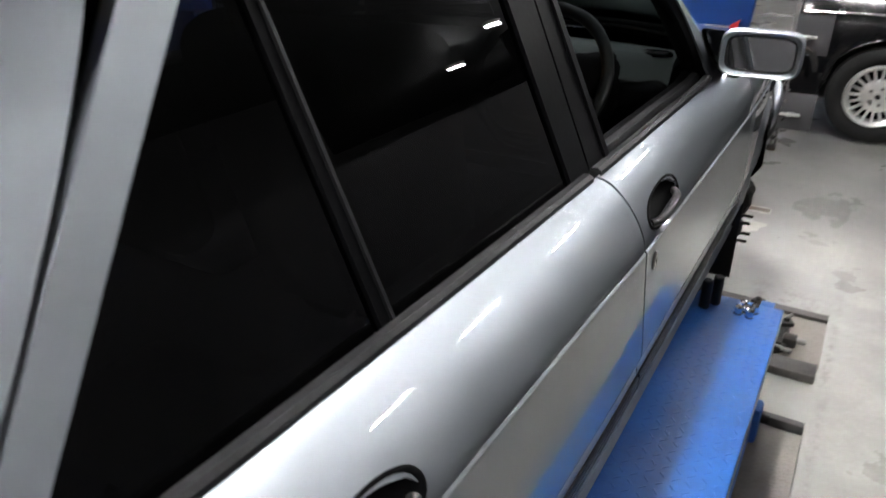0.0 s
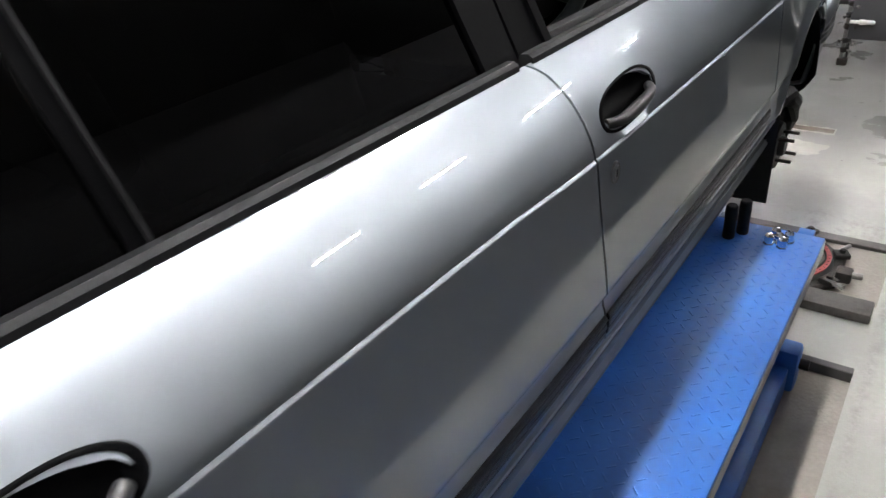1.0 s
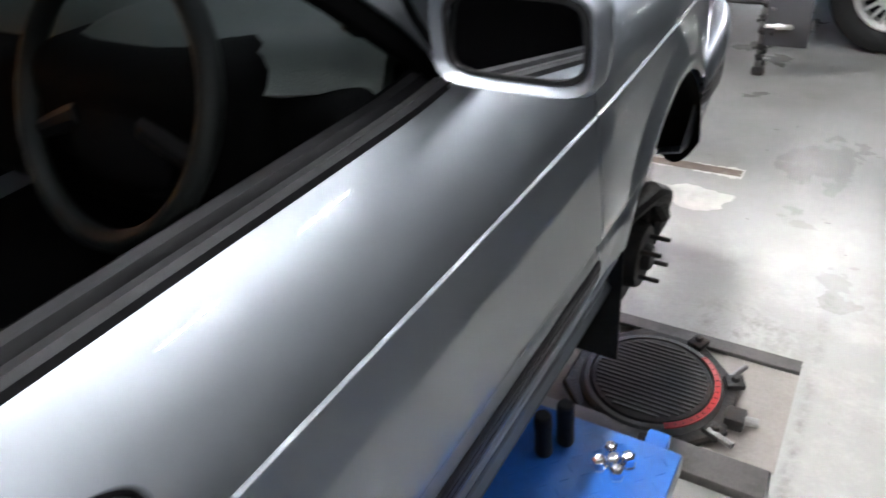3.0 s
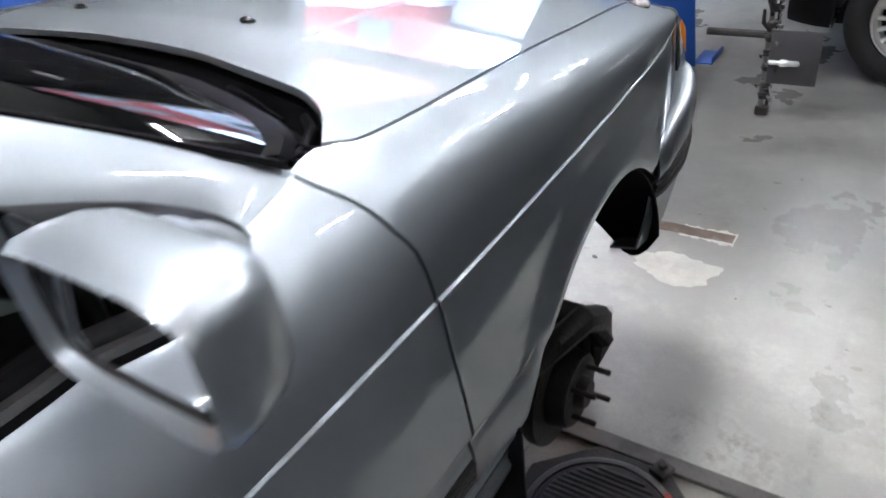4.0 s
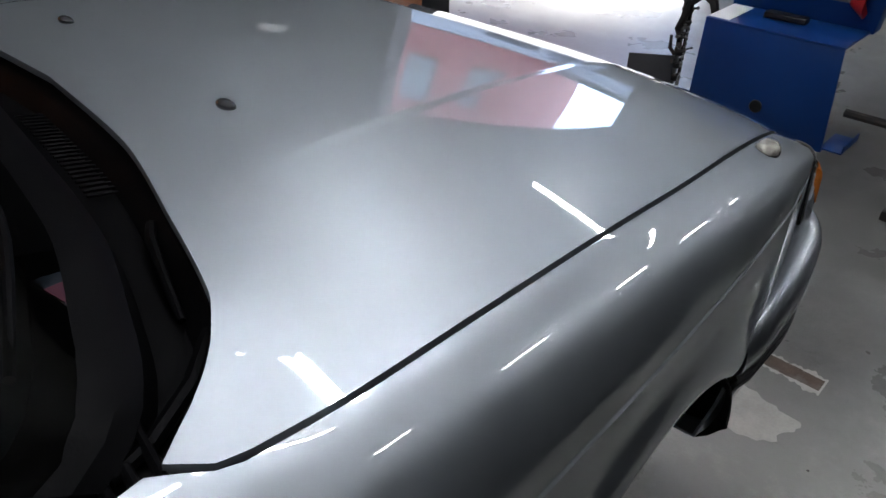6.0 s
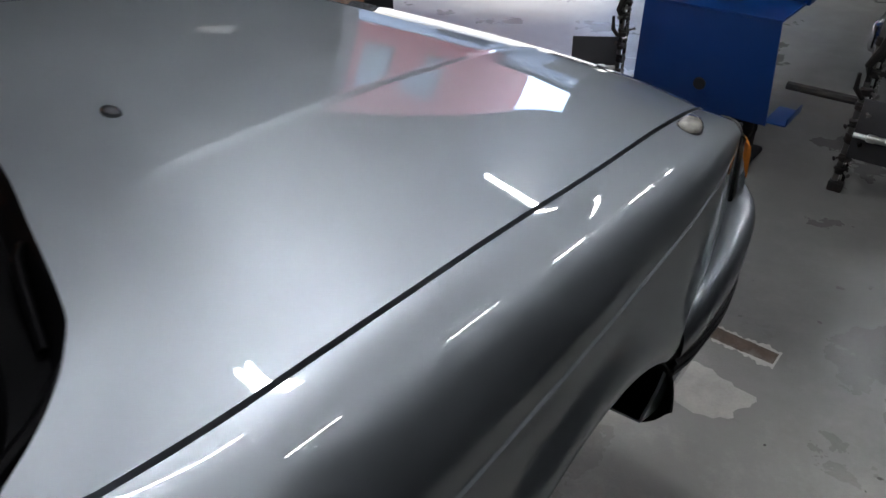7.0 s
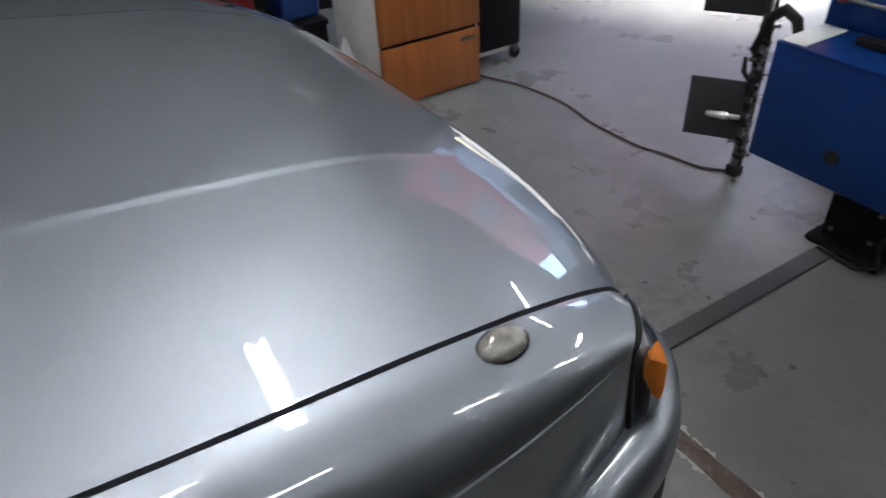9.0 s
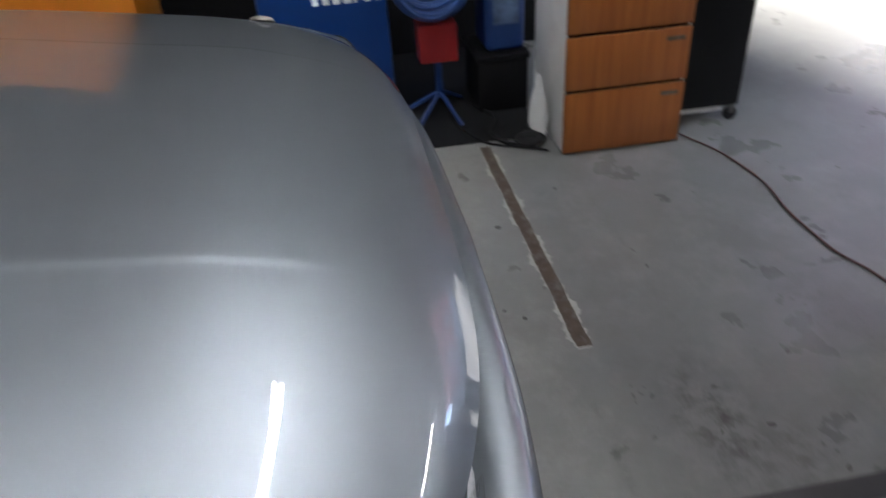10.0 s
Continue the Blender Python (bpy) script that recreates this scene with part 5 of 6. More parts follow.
worn_strip(0.40, 0.83, 1.348, 1.402, 21)
worn_strip(-2.0, -0.515, 1.353, 1.400, 22)
flat("cable_cover", (0.110, 0.75, -0.002), (0.178, 2.43, 0.010), M_CHANNEL, "grey cable cover strip along the floor", "cable cover")
flat("pit_edge", (0.60, 0.290, -0.012), (1.212, 0.338, 0.003), M_DARKFLOOR, "dark steel edge of the lift recess")
flat("pit_edge", (1.0, -0.468, -0.034), (1.205, -0.44, 0.002), M_CHANNEL, "grey steel edge of the lift recess")


def irregular(name, cx, cy, rx, ry, material, label, seed, z=0.0025):
    rng = random.Random(seed)
    n = 40
    verts = [(cx, cy, z)]
    for i in range(n):
        a = 2 * math.pi * i / n
        r = 0.8 + 0.25 * noise.noise(Vector((math.cos(a) * 1.7 + seed, math.sin(a) * 1.7, seed))) + 0.16 * rng.random()
        verts.append((cx + rx * r * math.cos(a), cy + ry * r * math.sin(a), z))
    return tagged(ob_from(name, verts, [(0, 1 + i, 1 + (i + 1) % n) for i in range(n)], material, None, label, smooth=False), "", "floor", "", "structure")


irregular("filler_patch", 0.70, 1.13, 0.17, 0.10, M_PATCH, "pale filler patch on the concrete floor", 3)

# ---------------------------------------------------------------- lift
lift = thing("blue_lift", "blue diamond-plate scissor lift platform with scuffed edges", "car lift")
PX0, PX1, PY0, PY1, PZ = 0.42, 1.065, -2.75, -0.495, 0.43
part("platform", box_bm((PX0, PY0, PZ - 0.055), (PX1, PY1, PZ), 0.005), M_BLUE, lift, "blue steel platform")
part("edge_tab", box_bm((0.995, PY1 - 0.01, PZ - 0.03), (1.035, PY1 + 0.035, PZ - 0.001), 0.004), M_BLUE, lift, "blue end tab")
part("edge_scuff", box_bm((PX1 - 0.002, PY0, PZ - 0.05), (PX1 + 0.0015, PY1, PZ - 0.006), 0.001), M_STEEL, lift, "bare scuffed steel edge")
# tread pattern: short crossed ribs
verts, faces = [], []
for i in range(22):
    for j in range(78):
        cx, cy = PX0 + 0.025 + i * 0.0285, PY0 + 0.03 + j * 0.0285
        d = 1 if (i + j) % 2 else -1
        l2, w2 = 0.0095, 0.0020
        ca, sa = math.cos(d * radians(45)), math.sin(d * radians(45))
        k = len(verts)
        for u, v, h in ((-l2, -w2, 0), (l2, -w2, 0), (l2, w2, 0), (-l2, w2, 0), (-l2 * 0.8, 0, 0.0008), (l2 * 0.8, 0, 0.0008)):
            verts.append((cx + u * ca - v * sa, cy + u * sa + v * ca, PZ + h))
        faces += [(k, k + 1, k + 5, k + 4), (k + 2, k + 3, k + 4, k + 5), (k + 1, k + 2, k + 5), (k + 3, k, k + 4)]
tread = ob_from("tread_ribs", verts, faces, M_BLUE, lift, "raised diamond tread ribs", smooth=False)
tagged(tread, kind="stuff")
part("scissor_arm", box_bm((0.80, -2.4, 0.16), (0.85, -0.9, 0.22), 0.01), M_BLUE, lift)
b = tube_bm([(0.93, -0.85, 0.40), (0.93, -2.35, 0.06)], 0.03, 8)
part("scissor_arm", b, M_BLUE, lift, "blue scissor arm")
b = tube_bm([(0.99, -2.35, 0.40), (0.99, -0.85, 0.06)], 0.03, 8)
part("scissor_arm", b, M_BLUE, lift, "blue scissor arm")
b = box_bm((0.55, -2.6, -0.034), (0.98, -0.7, 0.02), 0.005)
part("base_frame", b, M_BLUE, lift, "blue base frame")
part("base_rail", box_bm((0.985, -2.6, -0.034), (1.055, -0.60, 0.06), 0.006), M_BLUE, lift, "blue base rail")
lug = part("pivot_lug", box_bm((1.015, -0.60, -0.03), (1.075, -0.53, 0.11), 0.012), M_BLUE, lift, "blue pivot lug")
part("pivot_pin", tube_bm([(1.0, -0.565, 0.06), (1.10, -0.565, 0.06)], 0.016, 12), M_IRON, lug, "black pivot pin")
part("cross_bar", box_bm((0.70, -0.205, 0.001), (1.205, -0.115, 0.035), 0.004), M_DARKFLOOR, lift, "dark steel cross bar")
copy_thing(lift, Matrix.Translation((-1.49, 0, 0)))

for i, (x, y) in enumerate([(0.845, -0.60), (0.870, -0.56)]):
    r = thing("rubber_pad", "black rubber lifting block standing on the platform", "lifting pad", "rubber lifting pads", at=(x, y, PZ))
    part("block", lathe_bm([(0, 0.098), (0.012, 0.098), (0.0155, 0.094), (0.0165, 0.07), (0.0155, 0.05), (0.0165, 0.004), (0.015, 0.0), (0, 0.0)], None, 14), M_RUBBER, r)

# wheel nuts set down together
rng = random.Random(4)
for dx, dy in ((-0.021, -0.015), (0.013, -0.021), (0.022, 0.014), (-0.012, 0.020), (0.001, -0.001)):
    nut = thing("wheel_nut", "shiny chrome wheel nut standing on the blue platform", "wheel nut", "wheel nuts", at=(0.966 + dx, -0.575 + dy, PZ + 0.0145))
    m = pose(0, 0, 0, rng.uniform(-6, 6), rng.uniform(-6, 6), rng.uniform(0, 360))
    part("nut_body", lathe_bm([(0, 0.018), (0.008, 0.017), (0.0125, 0.012), (0.0125, -0.008), (0.0145, -0.011), (0.0145, -0.014), (0.007, -0.014), (0.006, 0.0), (0, 0.0)], m, 6), M_CHROME, nut, smooth=False)


def turntable(x, y):
    """Alignment turn plate: square base, round ribbed plate, red scale, clamps."""
    t = thing("turn_plate", "black ribbed alignment turn plate with a red scale", "turn plate", "turn plates", at=(x, y, 0))
    b = lathe_bm([(0, 0.022), (0.232, 0.022), (0.238, 0.016), (0.238, 0.002), (0, 0.002)], Matrix.Rotation(math.pi / 8, 4, "Z"), 8)
    part("base_plate", b, M_IRON, t, "dark eight-sided steel base plate", smooth=False)
    for a in (-75, -28, 24, 70):
        b = box_bm((0.196, -0.022, 0.022), (0.245, 0.022, 0.040), 0.004)
        merge(b, lathe_bm([(0, 0.052), (0.009, 0.052), (0.011, 0.048), (0.011, 0.038)], Matrix.Translation((0.222, 0, 0)), 6))
        b.transform(Matrix.Rotation(radians(a), 4, "Z"))
        part("edge_clamp", b, M_IRON, t, "worn bolted edge clamp")
    part("disc", lathe_bm([(0, 0.045), (0.150, 0.045), (0.158, 0.043), (0.163, 0.036), (0.163, 0.022)], None, 48), M_IRON, t, "dark round turning disc")
    part("rim", lathe_bm([(0.165, 0.024), (0.166, 0.042), (0.178, 0.041), (0.184, 0.036), (0.190, 0.024)], None, 48), M_RIB, t, "dark outer rim")
    for i in range(19):
        yy = -0.133 + i * 0.0148
        w = math.sqrt(0.146 ** 2 - yy * yy)
        part("rib", box_bm((-w, yy - 0.0042, 0.044), (w, yy + 0.0042, 0.0495), 0.0015, 1), M_RIB, t)
    n, v = 30, []
    for i in range(n + 1):
        a = radians(lerp(-62, 52, i / n))
        for r, z in ((0.1645, 0.043), (0.1645, 0.0465), (0.181, 0.0445), (0.181, 0.040)):
            v.append((r * math.cos(a), r * math.sin(a), z))
    scale = ob_from("red_scale", v, grid_faces(n + 1, 4), M_RED, t, "red degree scale")
    for i in range(0, n + 1, 2):
        a = radians(lerp(-60, 50, i / n))
        b = box_bm((0.168, -0.0008, 0.0455), (0.177, 0.0008, 0.0468), 0)
        b.transform(Matrix.Rotation(a, 4, "Z"))
        part("scale_mark", b, M_IRON, scale)
    part("clamp", box_bm((0.205, -0.06, 0.004), (0.255, -0.005, 0.045), 0.008), M_IRON, t, "dark clamp block")
    part("clamp_screw", tube_bm([(0.18, -0.11, 0.035), (0.245, -0.135, 0.035)], 0.009, 8), M_STEEL, t, "steel clamp screw")
    part("clamp_screw", tube_bm([(0.185, 0.10, 0.03), (0.215, 0.165, 0.03)], 0.008, 8), M_STEEL, t, "steel clamp screw")
    part("pin", tube_bm([(0.245, -0.035, 0.03), (0.285, -0.03, 0.03)], 0.012, 10), M_STEEL, t, "steel pin")
    return t


tt = turntable(0.865, 0.055)
copy_thing(tt, Matrix.Translation((-0.6, 0.055, 0)))

# ---------------------------------------------------------------- aligner machine
mach = thing("wheel_aligner", "blue steel wheel aligner cabinet with a black foot", "workshop machine")
def frustum(name, lo, hi, lo2, hi2, z0, z1, material, parent, label="", bevel=0.006):
    b = bmesh.new()
    v = [b.verts.new(p) for p in ((lo[0], lo[1], z0), (hi[0], lo[1], z0), (hi[0], hi[1], z0), (lo[0], hi[1], z0), (lo2[0], lo2[1], z1), (hi2[0], lo2[1], z1), (hi2[0], hi2[1], z1), (lo2[0], hi2[1], z1))]
    for f in ((3, 2, 1, 0), (4, 5, 6, 7), (0, 1, 5, 4), (1, 2, 6, 5), (2, 3, 7, 6), (3, 0, 4, 7)):
        b.faces.new([v[i] for i in f])
    bmesh.ops.bevel(b, geom=b.edges[:], offset=bevel, segments=2, affect="EDGES", profile=0.5)
    return part(name, b, material, parent, label)


frustum("apron", (-0.212, 2.36), (0.378, 2.372), (-0.205, 2.36), (0.345, 2.372), 0.258, 0.664, M_MACHINE, mach, "blue sheet steel front apron", 0.003)
part("shelf", box_bm((-0.205, 2.358, 0.660), (0.347, 2.64, 0.672), 0.004), M_MACHINE, mach, "blue sheet steel shelf")
part("apron_return", box_bm((-0.210, 2.362, 0.254), (0.376, 2.40, 0.260), 0.002), M_MACHINE, mach, "blue bent lower edge")
part("column", box_bm((0.10, 2.46, 0.26), (0.27, 2.60, 0.662), 0.008), M_INNER, mach, "black column")
for bx, bz in ((0.105, 0.215), (0.262, 0.20), (0.12, 0.075), (0.258, 0.09)):
    part("foot_bolt", lathe_bm([(0, 0.010), (0.008, 0.010), (0.009, 0.006), (0.009, 0.0)], pose(bx, 2.442, bz, 90, 0, 0), 6), M_STEEL, mach, "worn foot bolt")
part("foot_lead", tube_bm([(0.30, 2.50, 0.26), (0.315, 2.47, 0.18), (0.29, 2.43, 0.10), (0.325, 2.40, 0.035), (0.26, 2.385, 0.012), (0.12, 2.39, 0.012)], 0.008, 8), M_RUBBER, mach, "black lead round the foot")
frustum("back_panel", (-0.215, 2.62), (0.36, 2.70), (-0.215, 2.62), (0.40, 2.70), 0.66, 1.25, M_MACHINE, mach, "blue back panel")
part("port", lathe_bm([(0, 0.003), (0.024, 0.003), (0.027, 0.0), (0.027, -0.01)], pose(0.084, 2.358, 0.364, 90, 0, 0), 24), M_BLACK, mach, "round black port")
part("foot", box_bm((0.085, 2.44, 0.03), (0.285, 2.61, 0.27), 0.012), M_INNER, mach, "black pedestal")
part("foot_plate", box_bm((0.05, 2.41, 0.0), (0.32, 2.65, 0.03), 0.012), M_INNER, mach, "black foot plate")
part("side_tray", box_bm((0.366, 2.362, 0.268), (0.452, 2.54, 0.276), 0.004), M_MACHINE, mach, "blue side tray")
part("tray_lip", box_bm((0.448, 2.366, 0.274), (0.454, 2.536, 0.305), 0.003), M_MACHINE, mach, "blue turned-up tray lip")
part("remote_box", box_bm((-0.03, 2.50, 0.673), (0.14, 2.55, 0.70), 0.008), M_BLACK, mach, "black keypad on the cabinet")
part("paper", box_bm((-0.20, 2.37, 0.6735), (-0.11, 2.60, 0.6745), 0.0003), M_WHITE, mach, "white sheet on the cabinet")
tool = thing("plunger_tool", "steel rod with red rubber ends on the blue cabinet", "tool")
part("rod", tube_bm([(-0.14, 2.585, 0.775), (0.26, 2.585, 0.775)], 0.007, 10), M_STEEL, tool)
part("red_knob", lathe_bm([(0, 0.02), (0.012, 0.018), (0.018, 0), (0.012, -0.018), (0, -0.02)], pose(-0.15, 2.585, 0.775, 0, 90, 0), 16), M_RED, tool, "red knob")
part("red_cup", lathe_bm([(0.012, 0.0), (0.02, 0.01), (0.05, 0.055), (0.054, 0.06), (0.045, 0.055), (0.01, 0.012)], pose(0.255, 2.585, 0.775, 0, 90, 0), 20), M_RED, tool, "red rubber cup")


def head(x, y, sgn):
    """Measuring stand: slotted post, two dark plates with pale grips, clamps."""
    h = thing("measuring_stand", "dark steel measuring stand with grey plates and pale grips", "measuring stand", "measuring stands", at=(x, y, 0))
    part("post", box_bm((-0.013, -0.010, 0.02), (0.009, 0.010, 1.15), 0.003), M_STEEL, h, "worn steel post")
    part("rail", box_bm((0.020, -0.007, 0.05), (0.032, 0.007, 1.15), 0.002), M_IRON, h, "dark steel rail")
    part("foot", box_bm((-0.022, -0.022, 0.0), (0.036, 0.022, 0.045), 0.008), M_IRON, h, "dark foot block")
    for z in (0.166, 0.66):
        turn = Matrix.Rotation(radians(32 if sgn < 0 else 0), 4, "Z")
        b = box_bm((sgn * 0.116 - 0.104, -0.030, z), (sgn * 0.116 + 0.104, -0.022, z + 0.245), 0.003)
        b.transform(turn)
        p = part("plate", b, M_GREYPLATE, h, "dark grey target plate")
        part("grip", lathe_bm([(0, 0.0), (0.008, 0.002), (0.013, 0.012), (0.013, 0.05), (0.016, 0.055), (0.016, 0.08), (0.010, 0.085), (0.010, 0.13), (0, 0.13)], turn @ Matrix.Translation((sgn * 0.145, -0.046, z + 0.105)) @ Matrix.Rotation(-sgn * math.pi / 2, 4, "Y"), 16), M_ALLOY, p, "pale metal grip")
    rg = random.Random(7 if sgn > 0 else 5)
    for z in (0.10, 0.155, 0.235, 0.30, 0.37, 0.43, 0.50, 0.56, 0.62):
        c = part("clamp", lathe_bm([(0.012, -0.016), (0.022, -0.016), (0.026, -0.010), (0.024, 0.0), (0.027, 0.008), (0.020, 0.016), (0.012, 0.016)], Matrix.Translation((0.010 + rg.uniform(-0.006, 0.006), rg.uniform(-0.006, 0.004), z)) @ Euler((rg.uniform(-0.3, 0.3), rg.uniform(-0.3, 0.3), 0)).to_matrix().to_4x4(), 12), M_IRON, h, "dark cast clamp")
        a = rg.uniform(-2.6, 0.6)
        d = Vector((math.cos(a), math.sin(a), rg.uniform(-0.4, 0.4)))
        o = Vector((0.010, 0, z))
        part("clamp_screw", tube_bm([o + d * 0.018, o + d * 0.045, o + d * 0.052], [0.006, 0.005, 0.010], 8), M_STEEL if rg.random() < 0.5 else M_IRON, c, "worn clamp screw")
    pts = [(0.0, -0.012, 0.47), (-0.012, -0.02, 0.53), (0.016, -0.028, 0.60), (0.03, -0.03, 0.66), (0.085, -0.03, 0.705), (0.135, -0.03, 0.68), (0.165, -0.03, 0.60), (0.172, -0.03, 0.56)]
    part("hook_arm", tube_bm(pts, [0.010, 0.015, 0.017, 0.020, 0.021, 0.020, 0.016, 0.010], 8), M_IRON, h, "dark hooked arm")
    part("side_arm", tube_bm([(0.0, -0.012, 0.40), (-0.03, -0.025, 0.44), (-0.032, -0.03, 0.50)], [0.009, 0.010, 0.007], 8), M_IRON, h, "dark side arm")
    for k, (z0, z1) in enumerate(((0.12, 0.33), (0.36, 0.55))):
        part("chain_strap", tube_bm([(0.034, -0.012 - 0.006 * math.sin(j * 2.1 + k), lerp(z0, z1, j / 12)) for j in range(13)], [0.006 + 0.003 * (j % 2) for j in range(13)], 7), M_STEEL, h, "worn adjuster strap")
    return h


head(-0.40, 2.575, -1)
head(0.66, 2.50, 1)
part_bar = thing("aligner_crossbar", "black steel crossbar between cabinet and stand", "machine arm")
part("bar", tube_bm([(0.37, 2.56, 0.36), (0.66, 2.56, 0.36)], 0.018, 8), M_IRON, part_bar)

# ---------------------------------------------------------------- black car parked across
bc = thing("black_car", "black old saloon car with silver alloy wheels and chrome trim", "car")
def bc_panel():
    prof = [(0.0, 0.26), (-0.03, 0.30), (-0.05, 0.50), (-0.055, 0.72), (-0.03, 0.80), (-0.02, 0.86), (0.10, 0.93), (0.35, 0.96), (0.8, 0.97)]
    xs_ = ys(0.62, 5.1, 60)
    verts = []
    for x in xs_:
        nose = 0.12 * max(0, 1 - (x - 0.62) / 0.25) ** 2
        for o, z in prof:
            zz = z
            if z < 0.8:
                d = abs(x - 1.22)
                if d < 0.37:
                    zz = max(z, 0.33 + math.sqrt(0.37 ** 2 - d * d))
            verts.append((x, 3.02 + o + nose, zz))
    ob_from("body_side", verts, grid_faces(60, len(prof)), M_BLACKCAR, bc, "black painted body side")
    part("waist_trim", tube_bm([(0.66, 2.965, 0.86), (2.9, 2.965, 0.87), (5.0, 2.97, 0.86)], 0.005, 8), M_CHROME, bc, "chrome waist trim")
    n, v = 26, []
    for i in range(n + 1):
        a = radians(lerp(-10, 190, i / n))
        for r, y in ((0.372, 2.96), (0.376, 2.954), (0.381, 2.965)):
            v.append((1.22 + r * math.cos(a), y, 0.33 + r * math.sin(a)))
    ob_from("arch_trim", v, grid_faces(n + 1, 3), M_CHROME, bc, "chrome wheel arch trim")
    part("bumper", box_bm((0.54, 2.93, 0.42), (0.68, 4.5, 0.56), 0.03, 3), M_CHROME, bc, "chrome bumper")
    part("underbody", box_bm((0.70, 3.12, 0.24), (5.0, 4.5, 0.9), 0.05), M_INNER, bc, "dark underbody")


bc_panel()


def road_wheel(x, y, parent):
    m = Matrix.Translation((x, y, 0.328)) @ Matrix.Rotation(math.pi / 2, 4, "X")
    tyre = part("tyre", lathe_bm([(0.205, 0.02), (0.215, 0.055), (0.25, 0.075), (0.29, 0.075), (0.318, 0.060), (0.328, 0.03), (0.328, -0.06), (0.31, -0.09), (0.22, -0.09)], m, 56), M_TYRE, parent, "black tyre")
    rim = part("rim", lathe_bm([(0.213, 0.045), (0.209, 0.062), (0.200, 0.064), (0.192, 0.045), (0.180, 0.035), (0.172, 0.0), (0.172, -0.03)], m, 56), M_ALLOY, tyre, "silver alloy rim")
    part("rim_centre", lathe_bm([(0, 0.052), (0.03, 0.052), (0.035, 0.046), (0.085, 0.044), (0.105, 0.036), (0.115, 0.02)], m, 40), M_ALLOY, tyre, "silver wheel centre")
    part("rim_back", lathe_bm([(0, -0.02), (0.178, -0.02)], m, 40), M_INNER, tyre, "dark wheel well")
    for i in range(20):
        a = 2 * math.pi * i / 20
        b = box_bm((0.10, -0.0095, 0.018), (0.186, 0.0095, 0.040), 0.004, 2)
        b.transform(m @ Matrix.Rotation(a, 4, "Z"))
        part("spoke", b, M_ALLOY, rim)
    for i in range(5):
        a = 2 * math.pi * i / 5
        part("wheel_bolt", lathe_bm([(0, 0.055), (0.011, 0.055), (0.012, 0.052), (0.012, 0.044)], m @ Matrix.Translation((0.058 * math.cos(a), 0.058 * math.sin(a), 0)), 6), M_STEEL, rim)
    part("centre_cap", lathe_bm([(0, 0.058), (0.014, 0.058), (0.018, 0.054), (0.018, 0.05)], m, 20), M_BLACK, rim, "black centre cap")


road_wheel(1.22, 3.03, bc)
road_wheel(3.85, 3.03, bc)

# ---------------------------------------------------------------- west side: drawer cabinet, trolley, hoses, stand, box
cab = thing("drawer_cabinet", "cherry wood laminate drawer cabinet with a pale side", "cabinet")
part("body", box_bm((-2.32, 1.715, 0.01), (-1.826, 2.285, 0.86), 0.003), M_WHITE, cab, "pale laminate carcass")
# near-black sheet stands in for the shade between the drawer fronts
part("gap_shade", box_bm((-1.8258, 1.722, 0.02), (-1.8245, 2.276, 0.855), 0.0002), M_INNER, cab, "near-black sheet as the shade in the drawer gaps")
for z0, z1 in ((0.012, 0.305), (0.321, 0.560), (0.576, 0.850)):
    d = part("drawer_front", box_bm((-1.824, 1.712, z0), (-1.804, 2.284, z1), 0.002), M_WOOD, cab, "cherry wood drawer front")
    part("drawer_pull", box_bm((-1.806, 2.17, z1 - 0.055), (-1.800, 2.255, z1 - 0.035), 0.002), M_STRIPFLAT, d, "small worn drawer pull")
M_TROLLEY = mat("black_powder_coat", (0.007, 0.007, 0.008), 0.5, vary=0.2, bump=0.05, spec=0.15)
trol = thing("black_trolley", "black steel trolley on castors", "trolley")
part("body", box_bm((-2.42, 2.30, 0.085), (-1.955, 2.665, 0.95), 0.008), M_TROLLEY, trol, "dark steel trolley body")
for x, y in ((-1.975, 2.64), (-1.975, 2.33), (-2.39, 2.64), (-2.39, 2.33)):
    c = part("castor", lathe_bm([(0, 0.012), (0.03, 0.012), (0.034, 0.008), (0.034, -0.008), (0.03, -0.012), (0, -0.012)], pose(x, y, 0.034, 0, 90, 0), 20), M_RUBBER, trol, "black castor wheel")
    part("castor_fork", box_bm((x - 0.018, y - 0.016, 0.04), (x + 0.018, y + 0.016, 0.088), 0.004), M_STEEL, c)
part("flap", box_bm((-1.995, 2.31, 0.05), (-1.985, 2.60, 0.09), 0.002), M_WHITE, trol, "pale lower shelf edge")

cable_pts = [(-1.87, 2.33), (-1.60, 2.43), (-1.33, 2.46), (-1.05, 2.425), (-0.82, 2.43), (-0.66, 2.475), (-0.52, 2.50), (-0.39, 2.60)]
cb = thing("power_cable", "dark red power cable lying on the floor", "cable")
fx, fy = cubic(range(8), [p[0] for p in cable_pts]), cubic(range(8), [p[1] for p in cable_pts])
part("lead", tube_bm([(fx(t), fy(t), 0.006) for t in ys(0, 7, 60)], 0.005, 8), M_CABLE, cb)

bluebox = thing("blue_case", "blue equipment case with white lettering", "equipment case")
part("body", box_bm((-3.0, 0.38, 0.0), (-2.42, 1.00, 0.98), 0.012), M_MACHINE, bluebox, "blue sheet case")
for i, w in enumerate((0.036, 0.040, 0.042, 0.050, 0.018, 0.036, 0.034)):
    y0 = 0.64 + 0.050 * i
    part("letter_bar", box_bm((-2.4195, y0, 0.648), (-2.4180, y0 + w * 0.8, 0.705), 0.0005, 1), M_WHITE, bluebox, "white lettering bar")

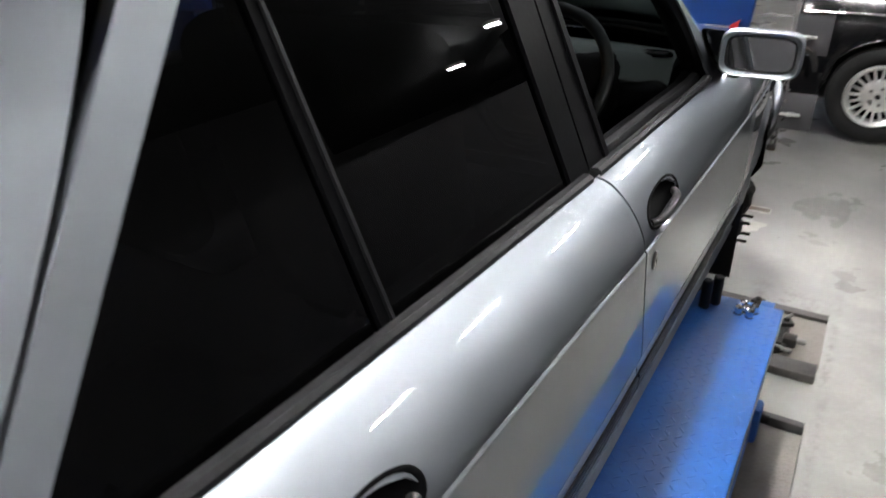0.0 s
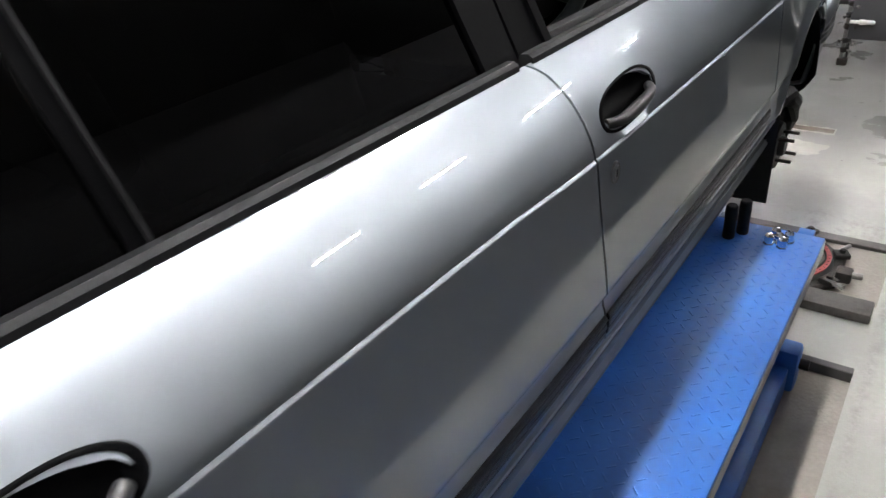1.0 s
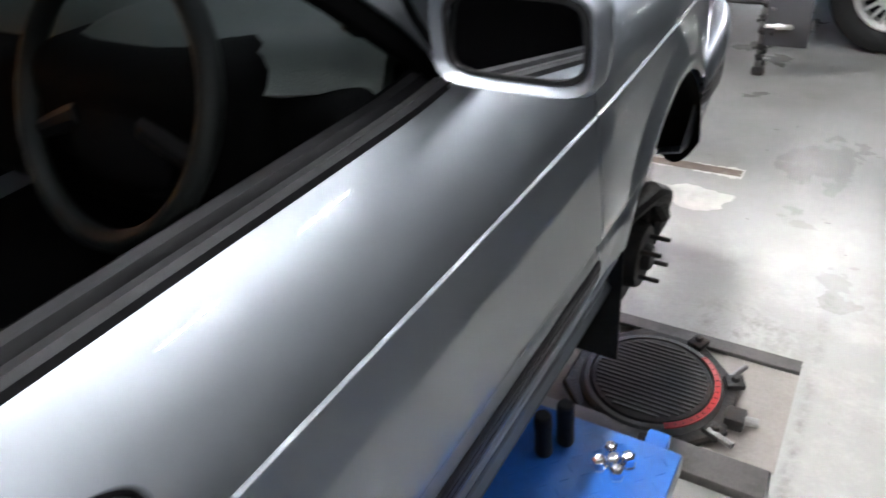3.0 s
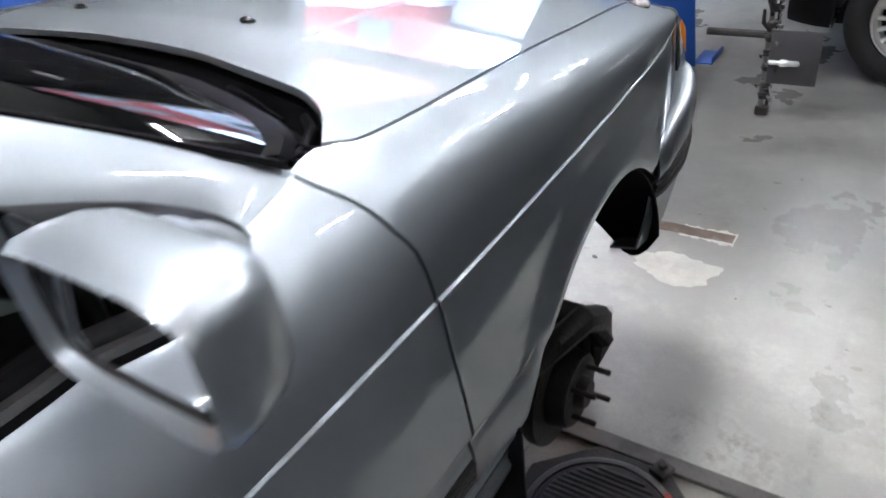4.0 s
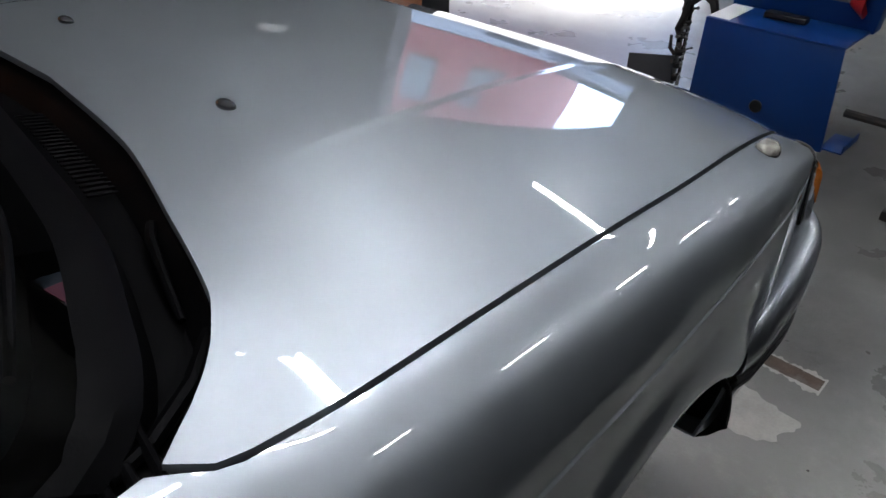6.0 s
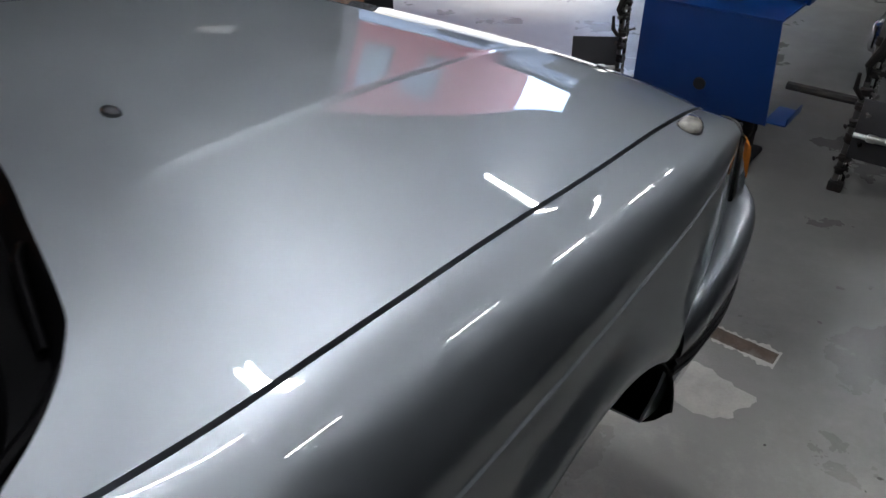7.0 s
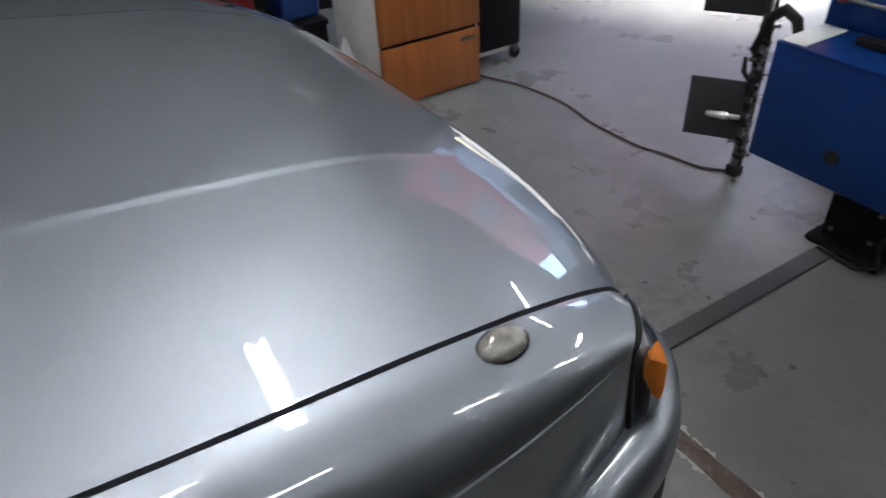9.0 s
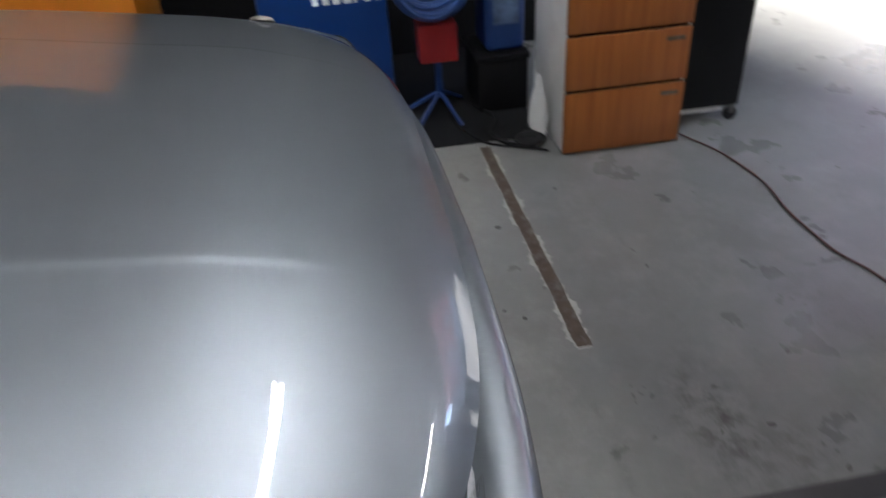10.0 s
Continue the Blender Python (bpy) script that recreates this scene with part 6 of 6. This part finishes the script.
hose = thing("hose_coil", "coiled blue air hose on a red reel", "hose")
b = bmesh.new()
for i in range(7):
    r = 0.17 + 0.012 * (i % 3)
    cx = -2.44 + 0.018 * i
    pts = [(cx + 0.006 * math.sin(3 * a + i), 1.21 + r * math.cos(a), 0.80 + 1.05 * r * math.sin(a) - (0.02 if math.sin(a) < 0 else 0) * i * 0.5) for a in [2 * math.pi * k / 40 for k in range(40)]]
    part("hose_turn", tube_bm(pts, 0.0135, 10, closed=True), M_HOSE, hose)
part("reel", lathe_bm([(0, 0.03), (0.10, 0.03), (0.11, 0.02), (0.11, -0.06), (0, -0.06)], pose(-2.46, 1.21, 0.82, 0, 90, 0), 28), M_RED, hose, "red reel drum")
b.free()
st = thing("red_stand", "red box on a blue tripod stand", "stand")
part("box", box_bm((-2.55, 1.14, 0.30), (-2.42, 1.34, 0.50), 0.012), M_RED, st, "red steel box")
part("column", tube_bm([(-2.48, 1.24, 0.10), (-2.48, 1.24, 0.31)], 0.02, 10), M_HOSE, st, "blue column")
for a in (20, 140, 260, 320):
    part("leg", tube_bm([(-2.48, 1.24, 0.13), (-2.48 + 0.22 * math.cos(radians(a)), 1.24 + 0.22 * math.sin(radians(a)), 0.012)], 0.012, 8), M_HOSE, st)
bot = thing("blue_container", "blue plastic canister with a pale label by the cabinet", "container")
part("body", box_bm((-2.72, 1.49, 0.315), (-2.44, 1.70, 0.80), 0.035, 3), M_HOSE, bot, "blue moulded body")
part("shoulder", lathe_bm([(0.10, 0.0), (0.095, 0.03), (0.05, 0.06), (0.035, 0.065), (0.035, 0.075)], Matrix.Translation((-2.58, 1.595, 0.795)), 24), M_HOSE, bot)
part("cap", lathe_bm([(0, 0.03), (0.034, 0.03), (0.038, 0.026), (0.038, 0.0)], Matrix.Translation((-2.58, 1.595, 0.87)), 20), M_BLACK, bot, "black screw cap")
part("label", box_bm((-2.439, 1.53, 0.46), (-2.4375, 1.665, 0.66), 0.0004), mat("worn_label", (0.10, 0.15, 0.25), 0.5, vary=0.5, scale=14), bot, "faded blue label")
crate = thing("black_crate", "black plastic crate under the blue canister", "crate")
part("body", box_bm((-2.78, 1.44, 0.006), (-2.40, 1.705, 0.31), 0.012), M_INNER, crate)
part("rim", box_bm((-2.79, 1.43, 0.285), (-2.39, 1.712, 0.314), 0.006), M_TROLLEY, crate, "black crate rim")
# thin black sheet where the floor round the stand is near black
flat("black_floor_sheet", (-3.6, 0.1, 0.0), (-2.06, 1.70, 0.006), M_RUBBER, "thin black sheet on the floor under the stand", "floor mat")
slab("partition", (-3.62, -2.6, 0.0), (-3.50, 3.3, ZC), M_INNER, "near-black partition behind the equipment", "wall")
paper = thing("paper_sheet", "crumpled white paper sheet leaning on the cabinet's side", "paper")
pv = []
for i in range(9):
    for j in range(9):
        u, v = i / 8, j / 8
        pv.append((-2.22 + 0.24 * u, 1.71 - 0.05 * (1 - v) - 0.012 * math.sin(5 * u + 3 * v), 0.008 + 0.26 * v * (1 - 0.55 * u) + 0.006 * math.sin(9 * u)))
skin(ob_from("sheet", pv, grid_faces(9, 9), M_WHITE, paper), 0.001)
for nm, pts_, r_, m_, lb in (("black_hose", [(-2.5, 1.42), (-2.3, 1.50), (-2.12, 1.44), (-1.98, 1.50), (-1.93, 1.60), (-2.02, 1.66), (-2.12, 1.62)], 0.011, M_RUBBER, "black rubber hose curled on the floor"),
                             ("black_lead", [(-2.35, 1.28), (-2.15, 1.33), (-2.02, 1.40), (-1.90, 1.62), (-1.86, 1.66)], 0.006, M_RUBBER, "thin black lead on the floor by the cabinet")):
    o = thing(nm, lb, "hose")
    fx_, fy_ = cubic(range(len(pts_)), [p[0] for p in pts_]), cubic(range(len(pts_)), [p[1] for p in pts_])
    part("coil", tube_bm([(fx_(t), fy_(t), r_ + 0.006) for t in ys(0, len(pts_) - 1, 50)], r_, 8), m_, o)
cup = thing("oil_dish", "shallow black dish on the floor beside the cabinet", "dish", at=(-1.98, 1.60, 0.006))
part("bowl", lathe_bm([(0, 0.004), (0.05, 0.004), (0.075, 0.028), (0.08, 0.028), (0.078, 0.02), (0.055, 0.0), (0, 0.0)], None, 28), M_RUBBER, cup)
sheet = thing("orange_shelf", "orange painted shelf unit by the wall", "shelf")
part("panel", box_bm((-3.3, -2.4, 0.0), (-2.75, -0.24, 2.2), 0.01), mat("orange_paint", (0.55, 0.17, 0.01), 0.5), sheet)

# small flecks of dirt on the floor
rng = random.Random(11)
fv, ff = [], []
for i in range(150):
    cx, cy = rng.uniform(-2.0, 2.6), rng.uniform(-0.3, 3.6)
    if -0.5 < cx < 1.25 and cy < 0.9:
        continue
    r, st = rng.choice((0.004, 0.006, 0.009, 0.014)), rng.uniform(0.3, 1.0)
    a0, k = rng.uniform(0, 6.28), len(fv)
    for j in range(7):
        a, q = 2 * math.pi * j / 7, r * rng.uniform(0.6, 1.2)
        u, v = q * math.cos(a), q * math.sin(a) * st
        fv.append((cx + u * math.cos(a0) - v * math.sin(a0), cy + u * math.sin(a0) + v * math.cos(a0), 0.0015 + 0.0015 * rng.random()))
    ff.append(tuple(range(k, k + 7)))
tagged(ob_from("floor_debris", fv, ff, M_DARKFLOOR, None, "dark flecks of dirt and leaf on the floor", smooth=False), "", "dirt", "", "stuff")
